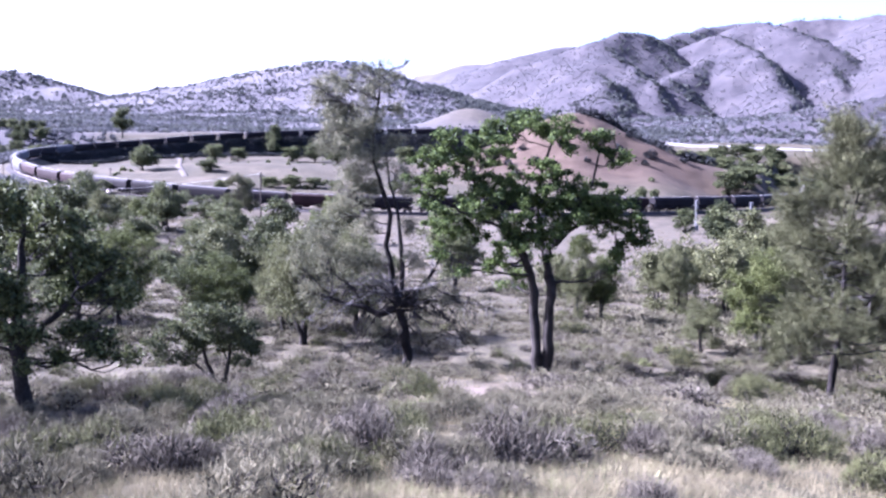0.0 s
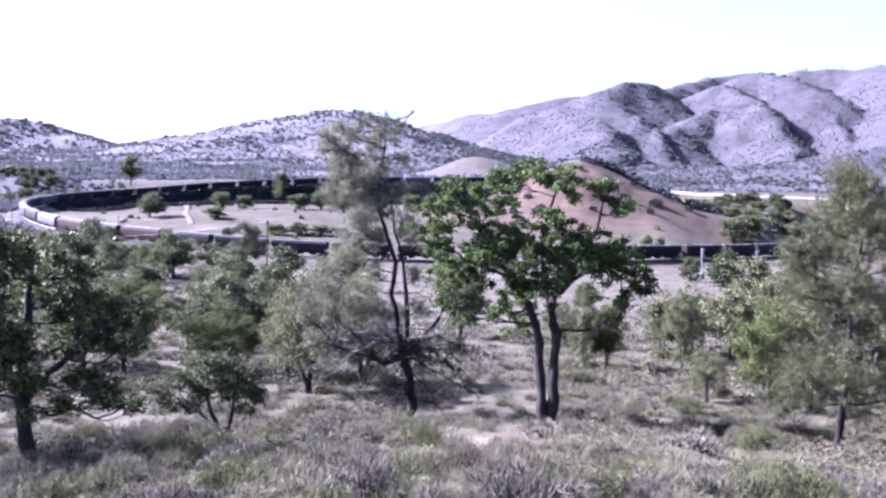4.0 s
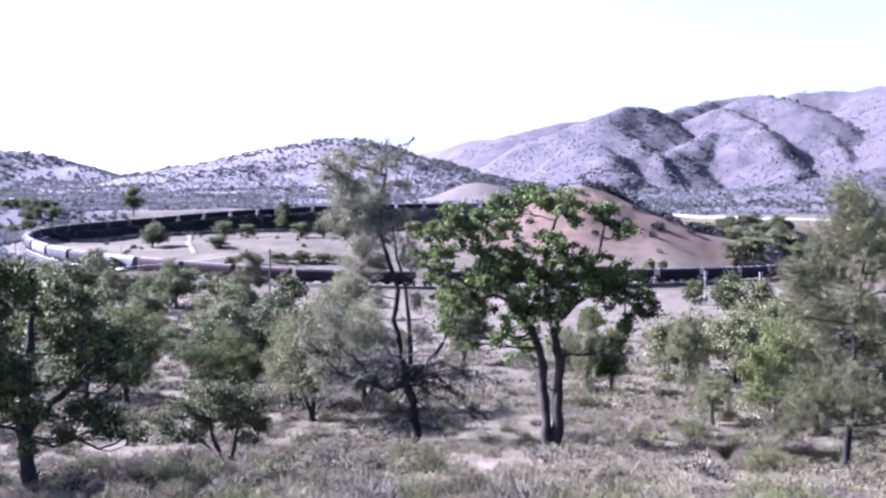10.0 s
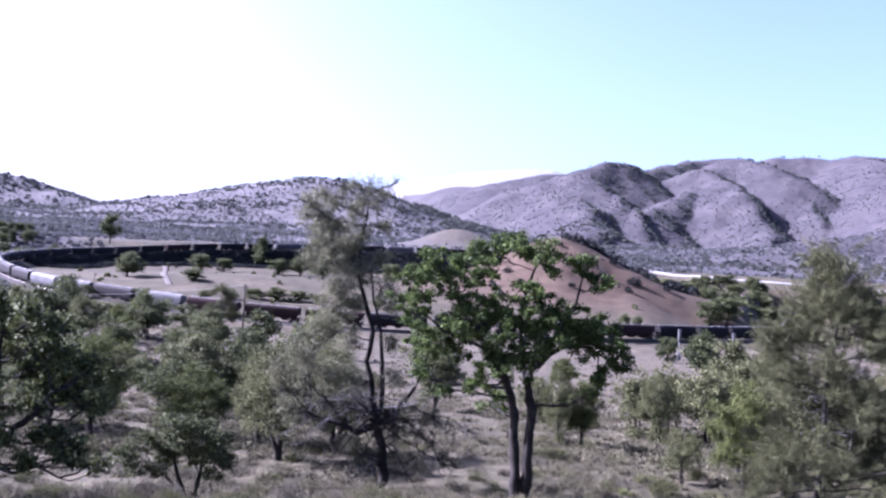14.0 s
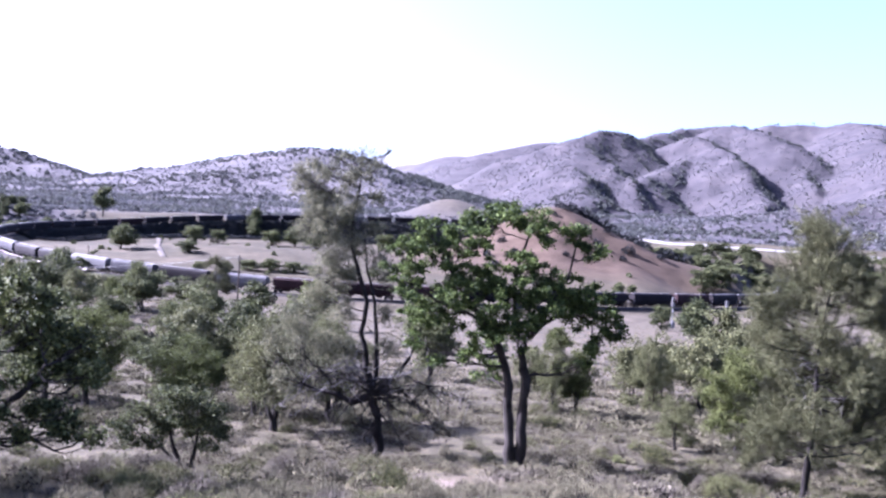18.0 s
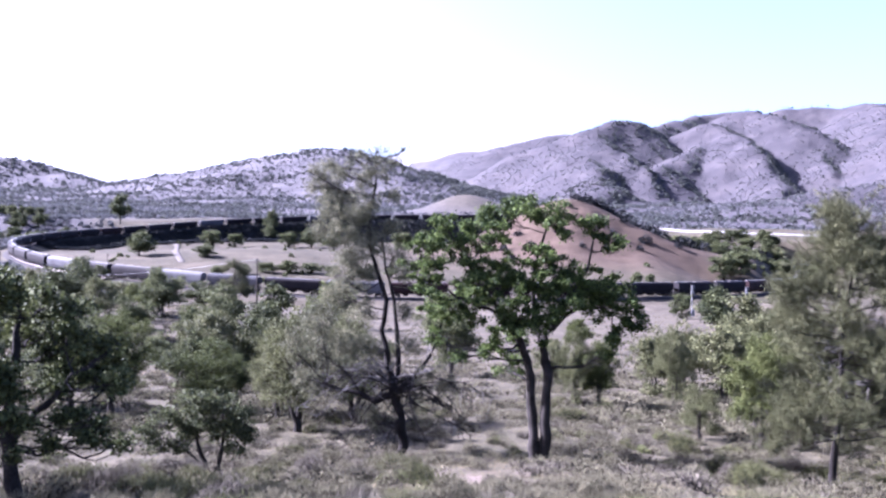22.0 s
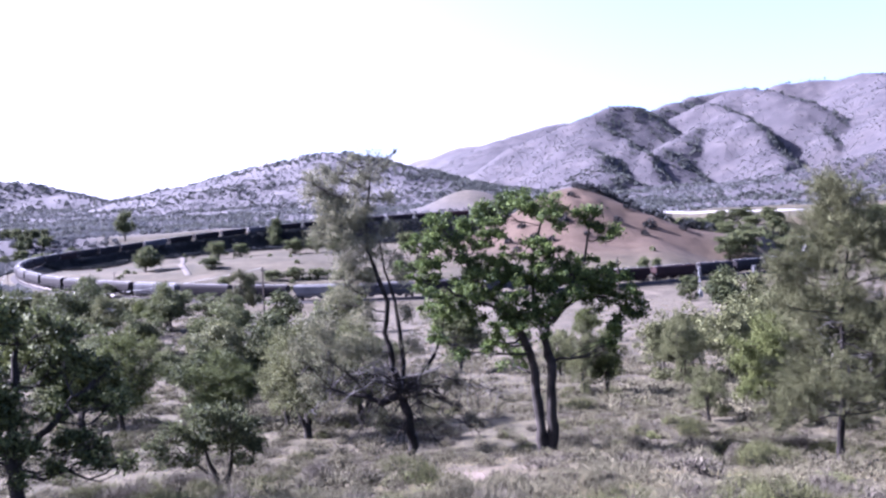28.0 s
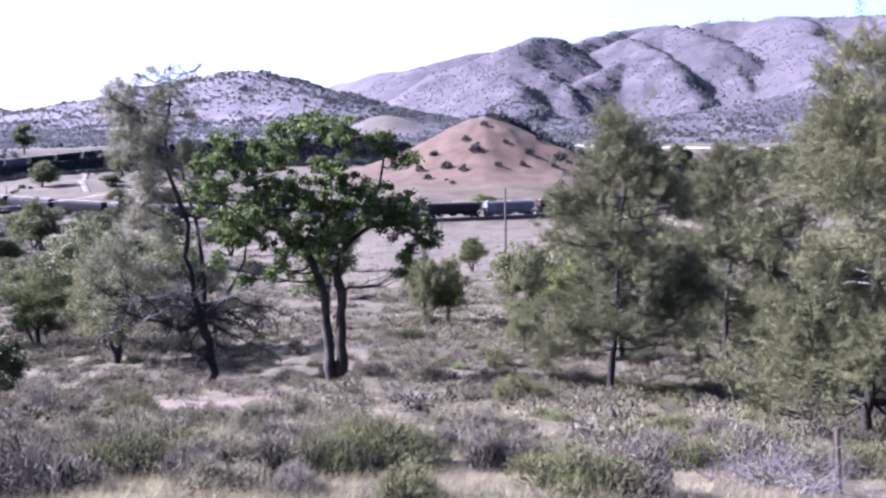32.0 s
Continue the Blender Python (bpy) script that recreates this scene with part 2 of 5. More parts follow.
# ---------------------------------------------------------------- materials
def shade(name, a, b, size=1.0, rough_=0.85, grain=None, bump=0.0, metal=0.0, island=0.0, per_object=0.0, glow_through=0.0):
    """A material of two colours mixed by noise at two scales; size in metres."""
    m = bpy.data.materials.new(name)
    m.use_nodes = True
    nt, n = m.node_tree, m.node_tree.nodes
    bsdf = n["Principled BSDF"]
    bsdf.inputs["Roughness"].default_value = rough_
    bsdf.inputs["Metallic"].default_value = metal
    bsdf.inputs["Specular IOR Level"].default_value = 0.08
    co = n.new("ShaderNodeTexCoord")
    big, small, mix, ramp = n.new("ShaderNodeTexNoise"), n.new("ShaderNodeTexNoise"), n.new("ShaderNodeMath"), n.new("ShaderNodeValToRGB")
    big.inputs["Scale"].default_value, small.inputs["Scale"].default_value = 1 / size, 1 / (grain or size / 9)
    big.inputs["Detail"].default_value, small.inputs["Detail"].default_value = 3, 2
    nt.links.new(co.outputs["Object"], big.inputs["Vector"])
    nt.links.new(co.outputs["Object"], small.inputs["Vector"])
    mix.operation = "MULTIPLY_ADD"
    nt.links.new(small.outputs["Fac"], mix.inputs[0])
    mix.inputs[1].default_value = 0.6
    half = n.new("ShaderNodeMath")
    half.operation = "MULTIPLY_ADD"
    nt.links.new(big.outputs["Fac"], half.inputs[0])
    half.inputs[1].default_value, half.inputs[2].default_value = 0.9, -0.25
    nt.links.new(half.outputs[0], mix.inputs[2])
    last = mix
    for amount, kind in ((island, "island"), (per_object, "object")):
        if amount:
            src = n.new("ShaderNodeNewGeometry") if kind == "island" else n.new("ShaderNodeObjectInfo")
            add = n.new("ShaderNodeMath")
            add.operation = "MULTIPLY_ADD"
            nt.links.new(src.outputs["Random Per Island" if kind == "island" else "Random"], add.inputs[0])
            add.inputs[1].default_value = amount
            off = n.new("ShaderNodeMath")
            off.operation = "ADD"
            off.inputs[1].default_value = -amount / 2
            nt.links.new(last.outputs[0], add.inputs[2])
            nt.links.new(add.outputs[0], off.inputs[0])
            last = off
    ramp.color_ramp.elements[0].position, ramp.color_ramp.elements[1].position = 0.25, 0.75
    ramp.color_ramp.elements[0].color, ramp.color_ramp.elements[1].color = (*a, 1), (*b, 1)
    nt.links.new(last.outputs[0], ramp.inputs["Fac"])
    nt.links.new(ramp.outputs["Color"], bsdf.inputs["Base Color"])
    if bump:
        bn = n.new("ShaderNodeBump")
        bn.inputs["Strength"].default_value, bn.inputs["Distance"].default_value = 0.8, bump
        nt.links.new(mix.outputs[0], bn.inputs["Height"])
        nt.links.new(bn.outputs["Normal"], bsdf.inputs["Normal"])
    if glow_through:
        tr, ms = n.new("ShaderNodeBsdfTranslucent"), n.new("ShaderNodeMixShader")
        nt.links.new(ramp.outputs["Color"], tr.inputs["Color"])
        ms.inputs["Fac"].default_value = glow_through
        nt.links.new(bsdf.outputs[0], ms.inputs[1])
        nt.links.new(tr.outputs[0], ms.inputs[2])
        nt.links.new(ms.outputs[0], n["Material Output"].inputs["Surface"])
    return m


def ground_material():
    """Dry grass, bare reddish soil, grey-green brush, and pale far slopes with haze in their colour, mixed by zone."""
    m = bpy.data.materials.new("hill_ground")
    m.use_nodes = True
    nt, n = m.node_tree, m.node_tree.nodes
    bsdf = n["Principled BSDF"]
    bsdf.inputs["Roughness"].default_value = 0.95
    bsdf.inputs["Specular IOR Level"].default_value = 0.1
    geo = n.new("ShaderNodeNewGeometry")

    def noise_at(size, detail=4):
        t = n.new("ShaderNodeTexNoise")
        t.inputs["Scale"].default_value, t.inputs["Detail"].default_value, t.inputs["Roughness"].default_value = 1 / size, detail, 0.62
        nt.links.new(geo.outputs["Position"], t.inputs["Vector"])
        return t

    def ramp_of(src, *stops):
        r = n.new("ShaderNodeValToRGB")
        while len(r.color_ramp.elements) < len(stops):
            r.color_ramp.elements.new(0.5)
        for e, (p, c) in zip(r.color_ramp.elements, stops):
            e.position, e.color = p, (*c, 1)
        nt.links.new(src, r.inputs["Fac"])
        return r

    def blend(fac, a, b):
        x = n.new("ShaderNodeMix")
        x.data_type = "RGBA"
        nt.links.new(fac, x.inputs["Factor"])
        nt.links.new(a, x.inputs["A"])
        nt.links.new(b, x.inputs["B"])
        return x.outputs["Result"]

    def attr(name):
        a = n.new("ShaderNodeAttribute")
        a.attribute_name = name
        return a.outputs["Fac"]

    near = ramp_of(noise_at(1.6).outputs["Fac"], (0.33, (0.02, 0.0188, 0.0115)), (0.5, (0.039, 0.0352, 0.0222)), (0.68, (0.068, 0.0585, 0.0395)))
    field = ramp_of(noise_at(7).outputs["Fac"], (0.33, (0.025, 0.0225, 0.0155)), (0.5, (0.045, 0.039, 0.028)), (0.68, (0.068, 0.058, 0.043)))
    bare = ramp_of(noise_at(9).outputs["Fac"], (0.35, (0.031, 0.0208, 0.0142)), (0.6, (0.05, 0.0352, 0.0245)))
    soil = ramp_of(noise_at(1.1).outputs["Fac"], (0.3, (0.056, 0.0455, 0.0345)), (0.65, (0.09, 0.073, 0.057)))
    # far slopes: bluish-grey ramp with the haze put into the colour
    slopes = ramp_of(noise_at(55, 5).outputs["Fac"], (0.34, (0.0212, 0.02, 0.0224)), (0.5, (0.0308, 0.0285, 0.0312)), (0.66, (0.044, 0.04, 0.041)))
    col = blend(attr("field"), near.outputs[0], field.outputs[0])
    meadow = ramp_of(noise_at(13, 6).outputs["Fac"], (0.33, (0.019, 0.018, 0.0105)), (0.5, (0.034, 0.03, 0.0185)), (0.68, (0.055, 0.046, 0.031)))
    col = blend(attr("meadow"), col, meadow.outputs[0])
    col = blend(attr("bare"), col, bare.outputs[0])
    col = blend(attr("soil"), col, soil.outputs[0])
    # left slopes: thicker haze put into a paler, bluish ramp
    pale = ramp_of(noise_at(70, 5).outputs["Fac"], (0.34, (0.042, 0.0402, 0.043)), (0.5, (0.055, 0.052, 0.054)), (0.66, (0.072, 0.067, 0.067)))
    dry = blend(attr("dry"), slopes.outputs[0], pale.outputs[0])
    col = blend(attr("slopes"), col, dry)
    nt.links.new(col, bsdf.inputs["Base Color"])
    bn = n.new("ShaderNodeBump")
    bn.inputs["Strength"].default_value, bn.inputs["Distance"].default_value = 0.7, 0.12
    nt.links.new(noise_at(0.35, 5).outputs["Fac"], bn.inputs["Height"])
    nt.links.new(bn.outputs["Normal"], bsdf.inputs["Normal"])
    return m


GROUND = ground_material()
BARK = shade("oak_bark", (0.0087, 0.0080, 0.0067), (0.0335, 0.0295, 0.0261), 0.5, 0.9, 0.05, 0.02)
PINE_BARK = shade("pine_bark", (0.0074, 0.0067, 0.0060), (0.0248, 0.0221, 0.0201), 0.4, 0.9, 0.06, 0.02)
DEAD_WOOD = shade("bleached_wood", (0.0744, 0.0689, 0.0653), (0.1412, 0.1336, 0.1266), 0.3, 0.9, 0.04, 0.01)
OAK_LEAF = shade("oak_leaf", (0.0179, 0.0302, 0.0101), (0.0762, 0.1030, 0.0269), 1.0, 0.7, 0.2, island=0.6, glow_through=0.3)
DULL_LEAF = shade("live_oak_leaf", (0.0193, 0.0254, 0.0115), (0.0856, 0.0956, 0.0400), 1.2, 0.65, 0.2, island=0.6, per_object=0.25, glow_through=0.26)
DARK_LEAF = shade("shaded_oak_leaf", (0.0181, 0.0248, 0.0100), (0.0817, 0.0945, 0.0328), 1.0, 0.65, 0.2, island=0.6, glow_through=0.18)
FRESH_LEAF = shade("young_oak_leaf", (0.0230, 0.0307, 0.0094), (0.0772, 0.0887, 0.0276), 1.2, 0.65, 0.2, island=0.6, per_object=0.25, glow_through=0.28)
GREY_LEAF = shade("grey_oak_leaf", (0.0348, 0.0395, 0.0174), (0.1005, 0.1059, 0.0469), 1.2, 0.65, 0.2, island=0.6, per_object=0.2, glow_through=0.25)
NEEDLE = shade("grey_pine_needle", (0.0496, 0.0523, 0.0308), (0.1387, 0.1387, 0.0817), 1.2, 0.6, 0.2, island=0.6, glow_through=0.25)
PINE_NEEDLE = shade("foothill_pine_needle", (0.0225, 0.0260, 0.0116), (0.0833, 0.0854, 0.0399), 1.4, 0.6, 0.2, island=0.6, per_object=0.2, glow_through=0.12)
DEAD_TWIG = shade("grey_dead_twig", (0.0407, 0.0372, 0.0372), (0.0819, 0.0744, 0.0724), 0.3, 0.9, 0.04)
STRAW = shade("dry_grass", (0.0804, 0.0724, 0.0407), (0.2077, 0.1843, 0.1078), 2.2, 0.85, 0.4, island=0.3, glow_through=0.3)
FIELD_STRAW = shade("field_straw", (0.0643, 0.0576, 0.0363), (0.1487, 0.1300, 0.0845), 3.0, 0.9, 0.5, island=0.4, glow_through=0.2)
GREEN_GRASS = shade("green_grass", (0.0737, 0.0884, 0.0335), (0.1782, 0.1856, 0.0811), 2.2, 0.8, 0.4, island=0.4, glow_through=0.3)
BRUSH = shade("grey_brush", (0.0415, 0.0402, 0.0246), (0.1407, 0.1307, 0.0812), 1.1, 0.9, 0.3, island=0.25, glow_through=0.08)
MAUVE_BRUSH = shade("mauve_dry_brush", (0.0442, 0.0395, 0.0299), (0.1240, 0.1119, 0.0852), 1.1, 0.9, 0.3, island=0.25, glow_through=0.08)
OLIVE_BRUSH = shade("olive_brush_leaf", (0.0301, 0.0335, 0.0135), (0.0938, 0.0978, 0.0407), 1.1, 0.85, 0.3, island=0.3, glow_through=0.12)
# inner stems of the brush, their dark colour standing in for the shade inside
SHADED_CORE = shade("shaded_core_twigs", (0.0080, 0.0067, 0.0060), (0.0221, 0.0194, 0.0161), 0.6, 0.95, 0.1, island=0.2)
# far brush and woods: paled and blued, haze put into their colours
HAZED_BRUSH = shade("hazed_far_brush", (0.0546, 0.0578, 0.0594), (0.0987, 0.1008, 0.1008), 60, 0.95, 8, island=0.4, glow_through=0.3)
HAZED_WOODS = shade("hazed_far_woods", (0.0360, 0.0400, 0.0380), (0.0700, 0.0750, 0.0660), 40, 0.95, 6, island=0.4, glow_through=0.3)
# near-black: the bank's shade put into its brush colour; cone bushes share it
SHADE_BRUSH = shade("shaded_bank_brush", (0.0118, 0.0134, 0.0145), (0.0300, 0.0316, 0.0311), 30, 0.95, 4, island=0.4)
BALLAST = shade("ballast", (0.0144, 0.0131, 0.0131), (0.0305, 0.0283, 0.0274), 3.0, 0.95, 0.2, 0.04)
STEEL = shade("rail_steel", (0.0791, 0.0643, 0.0570), (0.1588, 0.1441, 0.1340), 1.0, 0.45, 0.1, metal=0.7)
TIE = shade("tie_timber", (0.0248, 0.0208, 0.0188), (0.0596, 0.0496, 0.0449), 0.8, 0.9, 0.08)
DIRT = shade("dirt_road", (0.0514, 0.0461, 0.0397), (0.0794, 0.0713, 0.0627), 4.0, 0.95, 0.5, 0.02)
CONCRETE = shade("pale_concrete", (0.1240, 0.1213, 0.1172), (0.1688, 0.1655, 0.1608), 5.0, 0.9, 0.5, 0.01)
ROCK = shade("grey_rock", (0.1092, 0.1065, 0.1092), (0.2084, 0.2030, 0.2030), 2.0, 0.9, 0.3, 0.06)
POLE_WOOD = shade("creosoted_wood", (0.0221, 0.0181, 0.0147), (0.0543, 0.0449, 0.0375), 0.6, 0.85, 0.05, 0.01)
WIRE = shade("aluminium_wire", (0.1092, 0.1092, 0.1139), (0.1588, 0.1588, 0.1635), 2.0, 0.4, metal=0.6)
GALVANIZED = shade("galvanized_steel", (0.0992, 0.1018, 0.1065), (0.1441, 0.1461, 0.1487), 1.0, 0.5, 0.1, metal=0.4)
UNDERFRAME = shade("dirty_black_steel", (0.0100, 0.0094, 0.0094), (0.0348, 0.0308, 0.0275), 1.2, 0.75, 0.15)
PAINTS = {
    "black": shade("faded_black_paint", (0.0047, 0.0040, 0.0047), (0.0107, 0.0094, 0.0107), 3.5, 0.7, 0.3, per_object=0.5),
    "maroon": shade("faded_maroon_paint", (0.0087, 0.0047, 0.0047), (0.0181, 0.0094, 0.0094), 3.5, 0.7, 0.3, per_object=0.5),
    "light": shade("chalky_light_grey_paint", (0.0469, 0.0469, 0.0503), (0.0817, 0.0811, 0.0831), 3.5, 0.6, 0.3, per_object=0.3),
    "grey": shade("dull_grey_paint", (0.0248, 0.0248, 0.0281), (0.0496, 0.0496, 0.0536), 3.5, 0.6, 0.3, per_object=0.3),
}
ROOF_PAINT = shade("dusty_roof_paint", (0.1092, 0.1065, 0.1039), (0.1883, 0.1836, 0.1782), 2.5, 0.7, 0.2)
END_PAINT = shade("white_end_paint", (0.1115, 0.1115, 0.1139), (0.1537, 0.1537, 0.1537), 2.0, 0.6, 0.2)


# ---------------------------------------------------------------- building helpers
def mesh_of(name, verts, faces, mats, smooth=False, index=None):
    """A mesh from arrays of vertices and of faces that all have the same number of corners."""
    verts, faces = np.asarray(verts, np.float32), np.asarray(faces, np.int32)
    me = bpy.data.meshes.new(name)
    k = faces.shape[1]
    me.vertices.add(len(verts))
    me.vertices.foreach_set("co", verts.ravel())
    me.loops.add(faces.size)
    me.loops.foreach_set("vertex_index", faces.ravel())
    me.polygons.add(len(faces))
    me.polygons.foreach_set("loop_start", np.arange(len(faces), dtype=np.int32) * k)
    me.polygons.foreach_set("loop_total", np.full(len(faces), k, np.int32))
    if smooth:
        me.polygons.foreach_set("use_smooth", np.ones(len(faces), bool))
    for m in mats:
        me.materials.append(m)
    if index is not None:
        me.polygons.foreach_set("material_index", np.asarray(index, np.int32))
    me.update(calc_edges=True)
    return me


def thing(name, label, category, place=None, group="", kind=""):
    ob = new(name)
    ob.empty_display_size = 0.2
    if place is not None:
        ob.matrix_world = place
    return tagged(ob, label, category, group, kind)


def part(name, data, material, parent, label=""):
    """One mesh object under a thing or a part; data is a mesh or a bmesh."""
    if isinstance(data, bmesh.types.BMesh):
        me = bpy.data.meshes.new(name)
        data.to_mesh(me)
        data.free()
    else:
        me = data
    if material is not None:
        me.materials.append(material)
    ob = new(name, me)
    ob.parent = parent
    return tagged(ob, label)


def box(bm, x0, x1, y0, y1, z0, z1, bevel=0.0):
    made = bmesh.ops.create_cube(bm, size=1, matrix=Matrix.Translation(((x0 + x1) / 2, (y0 + y1) / 2, (z0 + z1) / 2)) @ Matrix.Diagonal((x1 - x0, y1 - y0, z1 - z0, 1)))
    if bevel:
        es = list({e for v in made["verts"] for e in v.link_edges})
        bmesh.ops.bevel(bm, geom=es, offset=bevel, segments=1, affect="EDGES")
    return bm


def rod(bm, p, q, r, n=6, r2=None):
    p, q = Vector(p), Vector(q)
    d = q - p
    m = Matrix.Translation((p + q) / 2) @ d.to_track_quat("Z", "Y").to_matrix().to_4x4()
    bmesh.ops.create_cone(bm, cap_ends=True, segments=n, radius1=r, radius2=r if r2 is None else r2, depth=d.length, matrix=m)
    return bm


def tubes(lines, n=6):
    """Tapered tubes along lines of (points, radii): arrays of vertices and quads."""
    vs, fs, base = [], [], 0
    ang = np.arange(n) * 2 * math.pi / n
    for pts, radii in lines:
        pts = np.asarray(pts, float)
        tan = np.gradient(pts, axis=0)
        tan /= np.linalg.norm(tan, axis=1, keepdims=True) + 1e-9
        ref = np.where(np.abs(tan[:, 2:3]) > 0.9, [[1.0, 0, 0]], [[0, 0, 1.0]])
        u = np.cross(tan, ref)
        u /= np.linalg.norm(u, axis=1, keepdims=True) + 1e-9
        w = np.cross(tan, u)
        ring = pts[:, None] + (np.cos(ang)[None, :, None] * u[:, None] + np.sin(ang)[None, :, None] * w[:, None]) * np.asarray(radii)[:, None, None]
        vs.append(ring.reshape(-1, 3))
        k = len(pts)
        i, j = np.meshgrid(np.arange(k - 1), np.arange(n), indexing="ij")
        a = base + i * n + j
        b = base + i * n + (j + 1) % n
        fs.append(np.stack([a, b, b + n, a + n], -1).reshape(-1, 4))
        base += k * n
    return np.concatenate(vs), np.concatenate(fs)


def bough(rng, p, q, r0, r1, bow=0.15, steps=6):
    """A crooked limb from p to q."""
    p, q = np.asarray(p, float), np.asarray(q, float)
    u = np.linspace(0, 1, steps)
    size = np.linalg.norm(q - p)
    side = rng.normal(0, 1, 3) * bow * size * 0.5
    lift = np.array([0, 0, -0.5 * bow * size])
    jitter = rng.normal(0, 0.035 * size, (steps, 3))
    jitter[0] = jitter[-1] = 0
    pts = p + (q - p) * u[:, None] + (side + lift) * (np.sin(u * math.pi))[:, None] + jitter
    return pts, r0 + (r1 - r0) * u ** 0.8


def leaves_at(rng, centres, size, aspect=0.6, droop=0.0, spread=0.35):
    """Folded diamond leaves at the centres: vertices and quads."""
    k = len(centres)
    a = rng.normal(0, 1, (k, 3))
    a[:, 2] -= droop
    a /= np.linalg.norm(a, axis=1, keepdims=True)
    b = np.cross(a, rng.normal(0, 1, (k, 3)))
    b /= np.linalg.norm(b, axis=1, keepdims=True) + 1e-9
    s = size * rng.uniform(1 - spread, 1 + spread, (k, 1))
    v = np.stack([centres - a * s / 2, centres + b * s * aspect / 2 - a * s * 0.05, centres + a * s / 2, centres - b * s * aspect / 2 - a * s * 0.05], 1)
    return v.reshape(-1, 3), np.arange(4 * k).reshape(k, 4)


def needles_at(rng, centres, size, width, droop=0.25):
    """Thin needles at the centres, one triangle each."""
    k = len(centres)
    a = rng.normal(0, 1, (k, 3))
    a[:, 2] -= droop
    a /= np.linalg.norm(a, axis=1, keepdims=True)
    b = np.cross(a, rng.normal(0, 1, (k, 3)))
    b /= np.linalg.norm(b, axis=1, keepdims=True) + 1e-9
    s = size * rng.uniform(.6, 1.4, (k, 1))
    v = np.stack([centres - a * s / 2 - b * width / 2, centres - a * s / 2 + b * width / 2, centres + a * s / 2], 1)
    return v.reshape(-1, 3), np.arange(3 * k).reshape(k, 3)


def needle_sprays(rng, clumps, size, width, lean, twigs, needles):
    """Bottle-brush sprays of needles along twigs that reach out and up from the trunk."""
    c = np.repeat(np.asarray(clumps, float), twigs, 0)
    start = c[:, :3] + rng.normal(0, .42, (len(c), 3)) * c[:, 3:] * [1, 1, .8]
    out = start - np.stack([lean * start[:, 2], start[:, 0] * 0, start[:, 2]], -1)
    out /= np.linalg.norm(out, axis=1, keepdims=True) + .2
    way = out * .8 + [0, 0, .3] + rng.normal(0, .4, out.shape)
    way /= np.linalg.norm(way, axis=1, keepdims=True)
    reach = rng.uniform(.25, .65, len(c))
    start, way, reach = np.repeat(start, needles, 0), np.repeat(way, needles, 0), np.repeat(reach, needles)
    at = start + way * (reach * rng.uniform(0, 1, len(reach)) ** .7)[:, None] + rng.normal(0, .035, start.shape)
    a = way + rng.normal(0, .6, way.shape)
    a /= np.linalg.norm(a, axis=1, keepdims=True)
    b = np.cross(a, rng.normal(0, 1, a.shape))
    b /= np.linalg.norm(b, axis=1, keepdims=True) + 1e-9
    s = size * rng.uniform(.7, 1.4, (len(at), 1))
    v = np.stack([at - b * width / 2, at + b * width / 2, at + a * s], 1)
    return v.reshape(-1, 3), np.arange(3 * len(at)).reshape(-1, 3)


def crown_points(rng, clumps, per, flat=0.75, bunch=34, puff=0.12):
    """Places of leaves: small tufts inside each clump, thicker towards its skin."""
    out = []
    for x, y, z, r in clumps:
        k = max(16, int(per * r * r))
        tufts = max(4, k // bunch)
        d = rng.normal(0, 1, (tufts, 3))
        d /= np.linalg.norm(d, axis=1, keepdims=True)
        c = d * (r * rng.uniform(0.1, 1.12, (tufts, 1)) ** 0.6) * [1, 1, flat] + [x, y, z]
        wide = rng.uniform(.6, 1.4, tufts)
        pick = rng.randint(0, tufts, k)
        out.append(c[pick] + rng.normal(0, 1, (k, 3)) * [1, 1, .75] * (puff * wide[pick])[:, None])
    return np.concatenate(out)


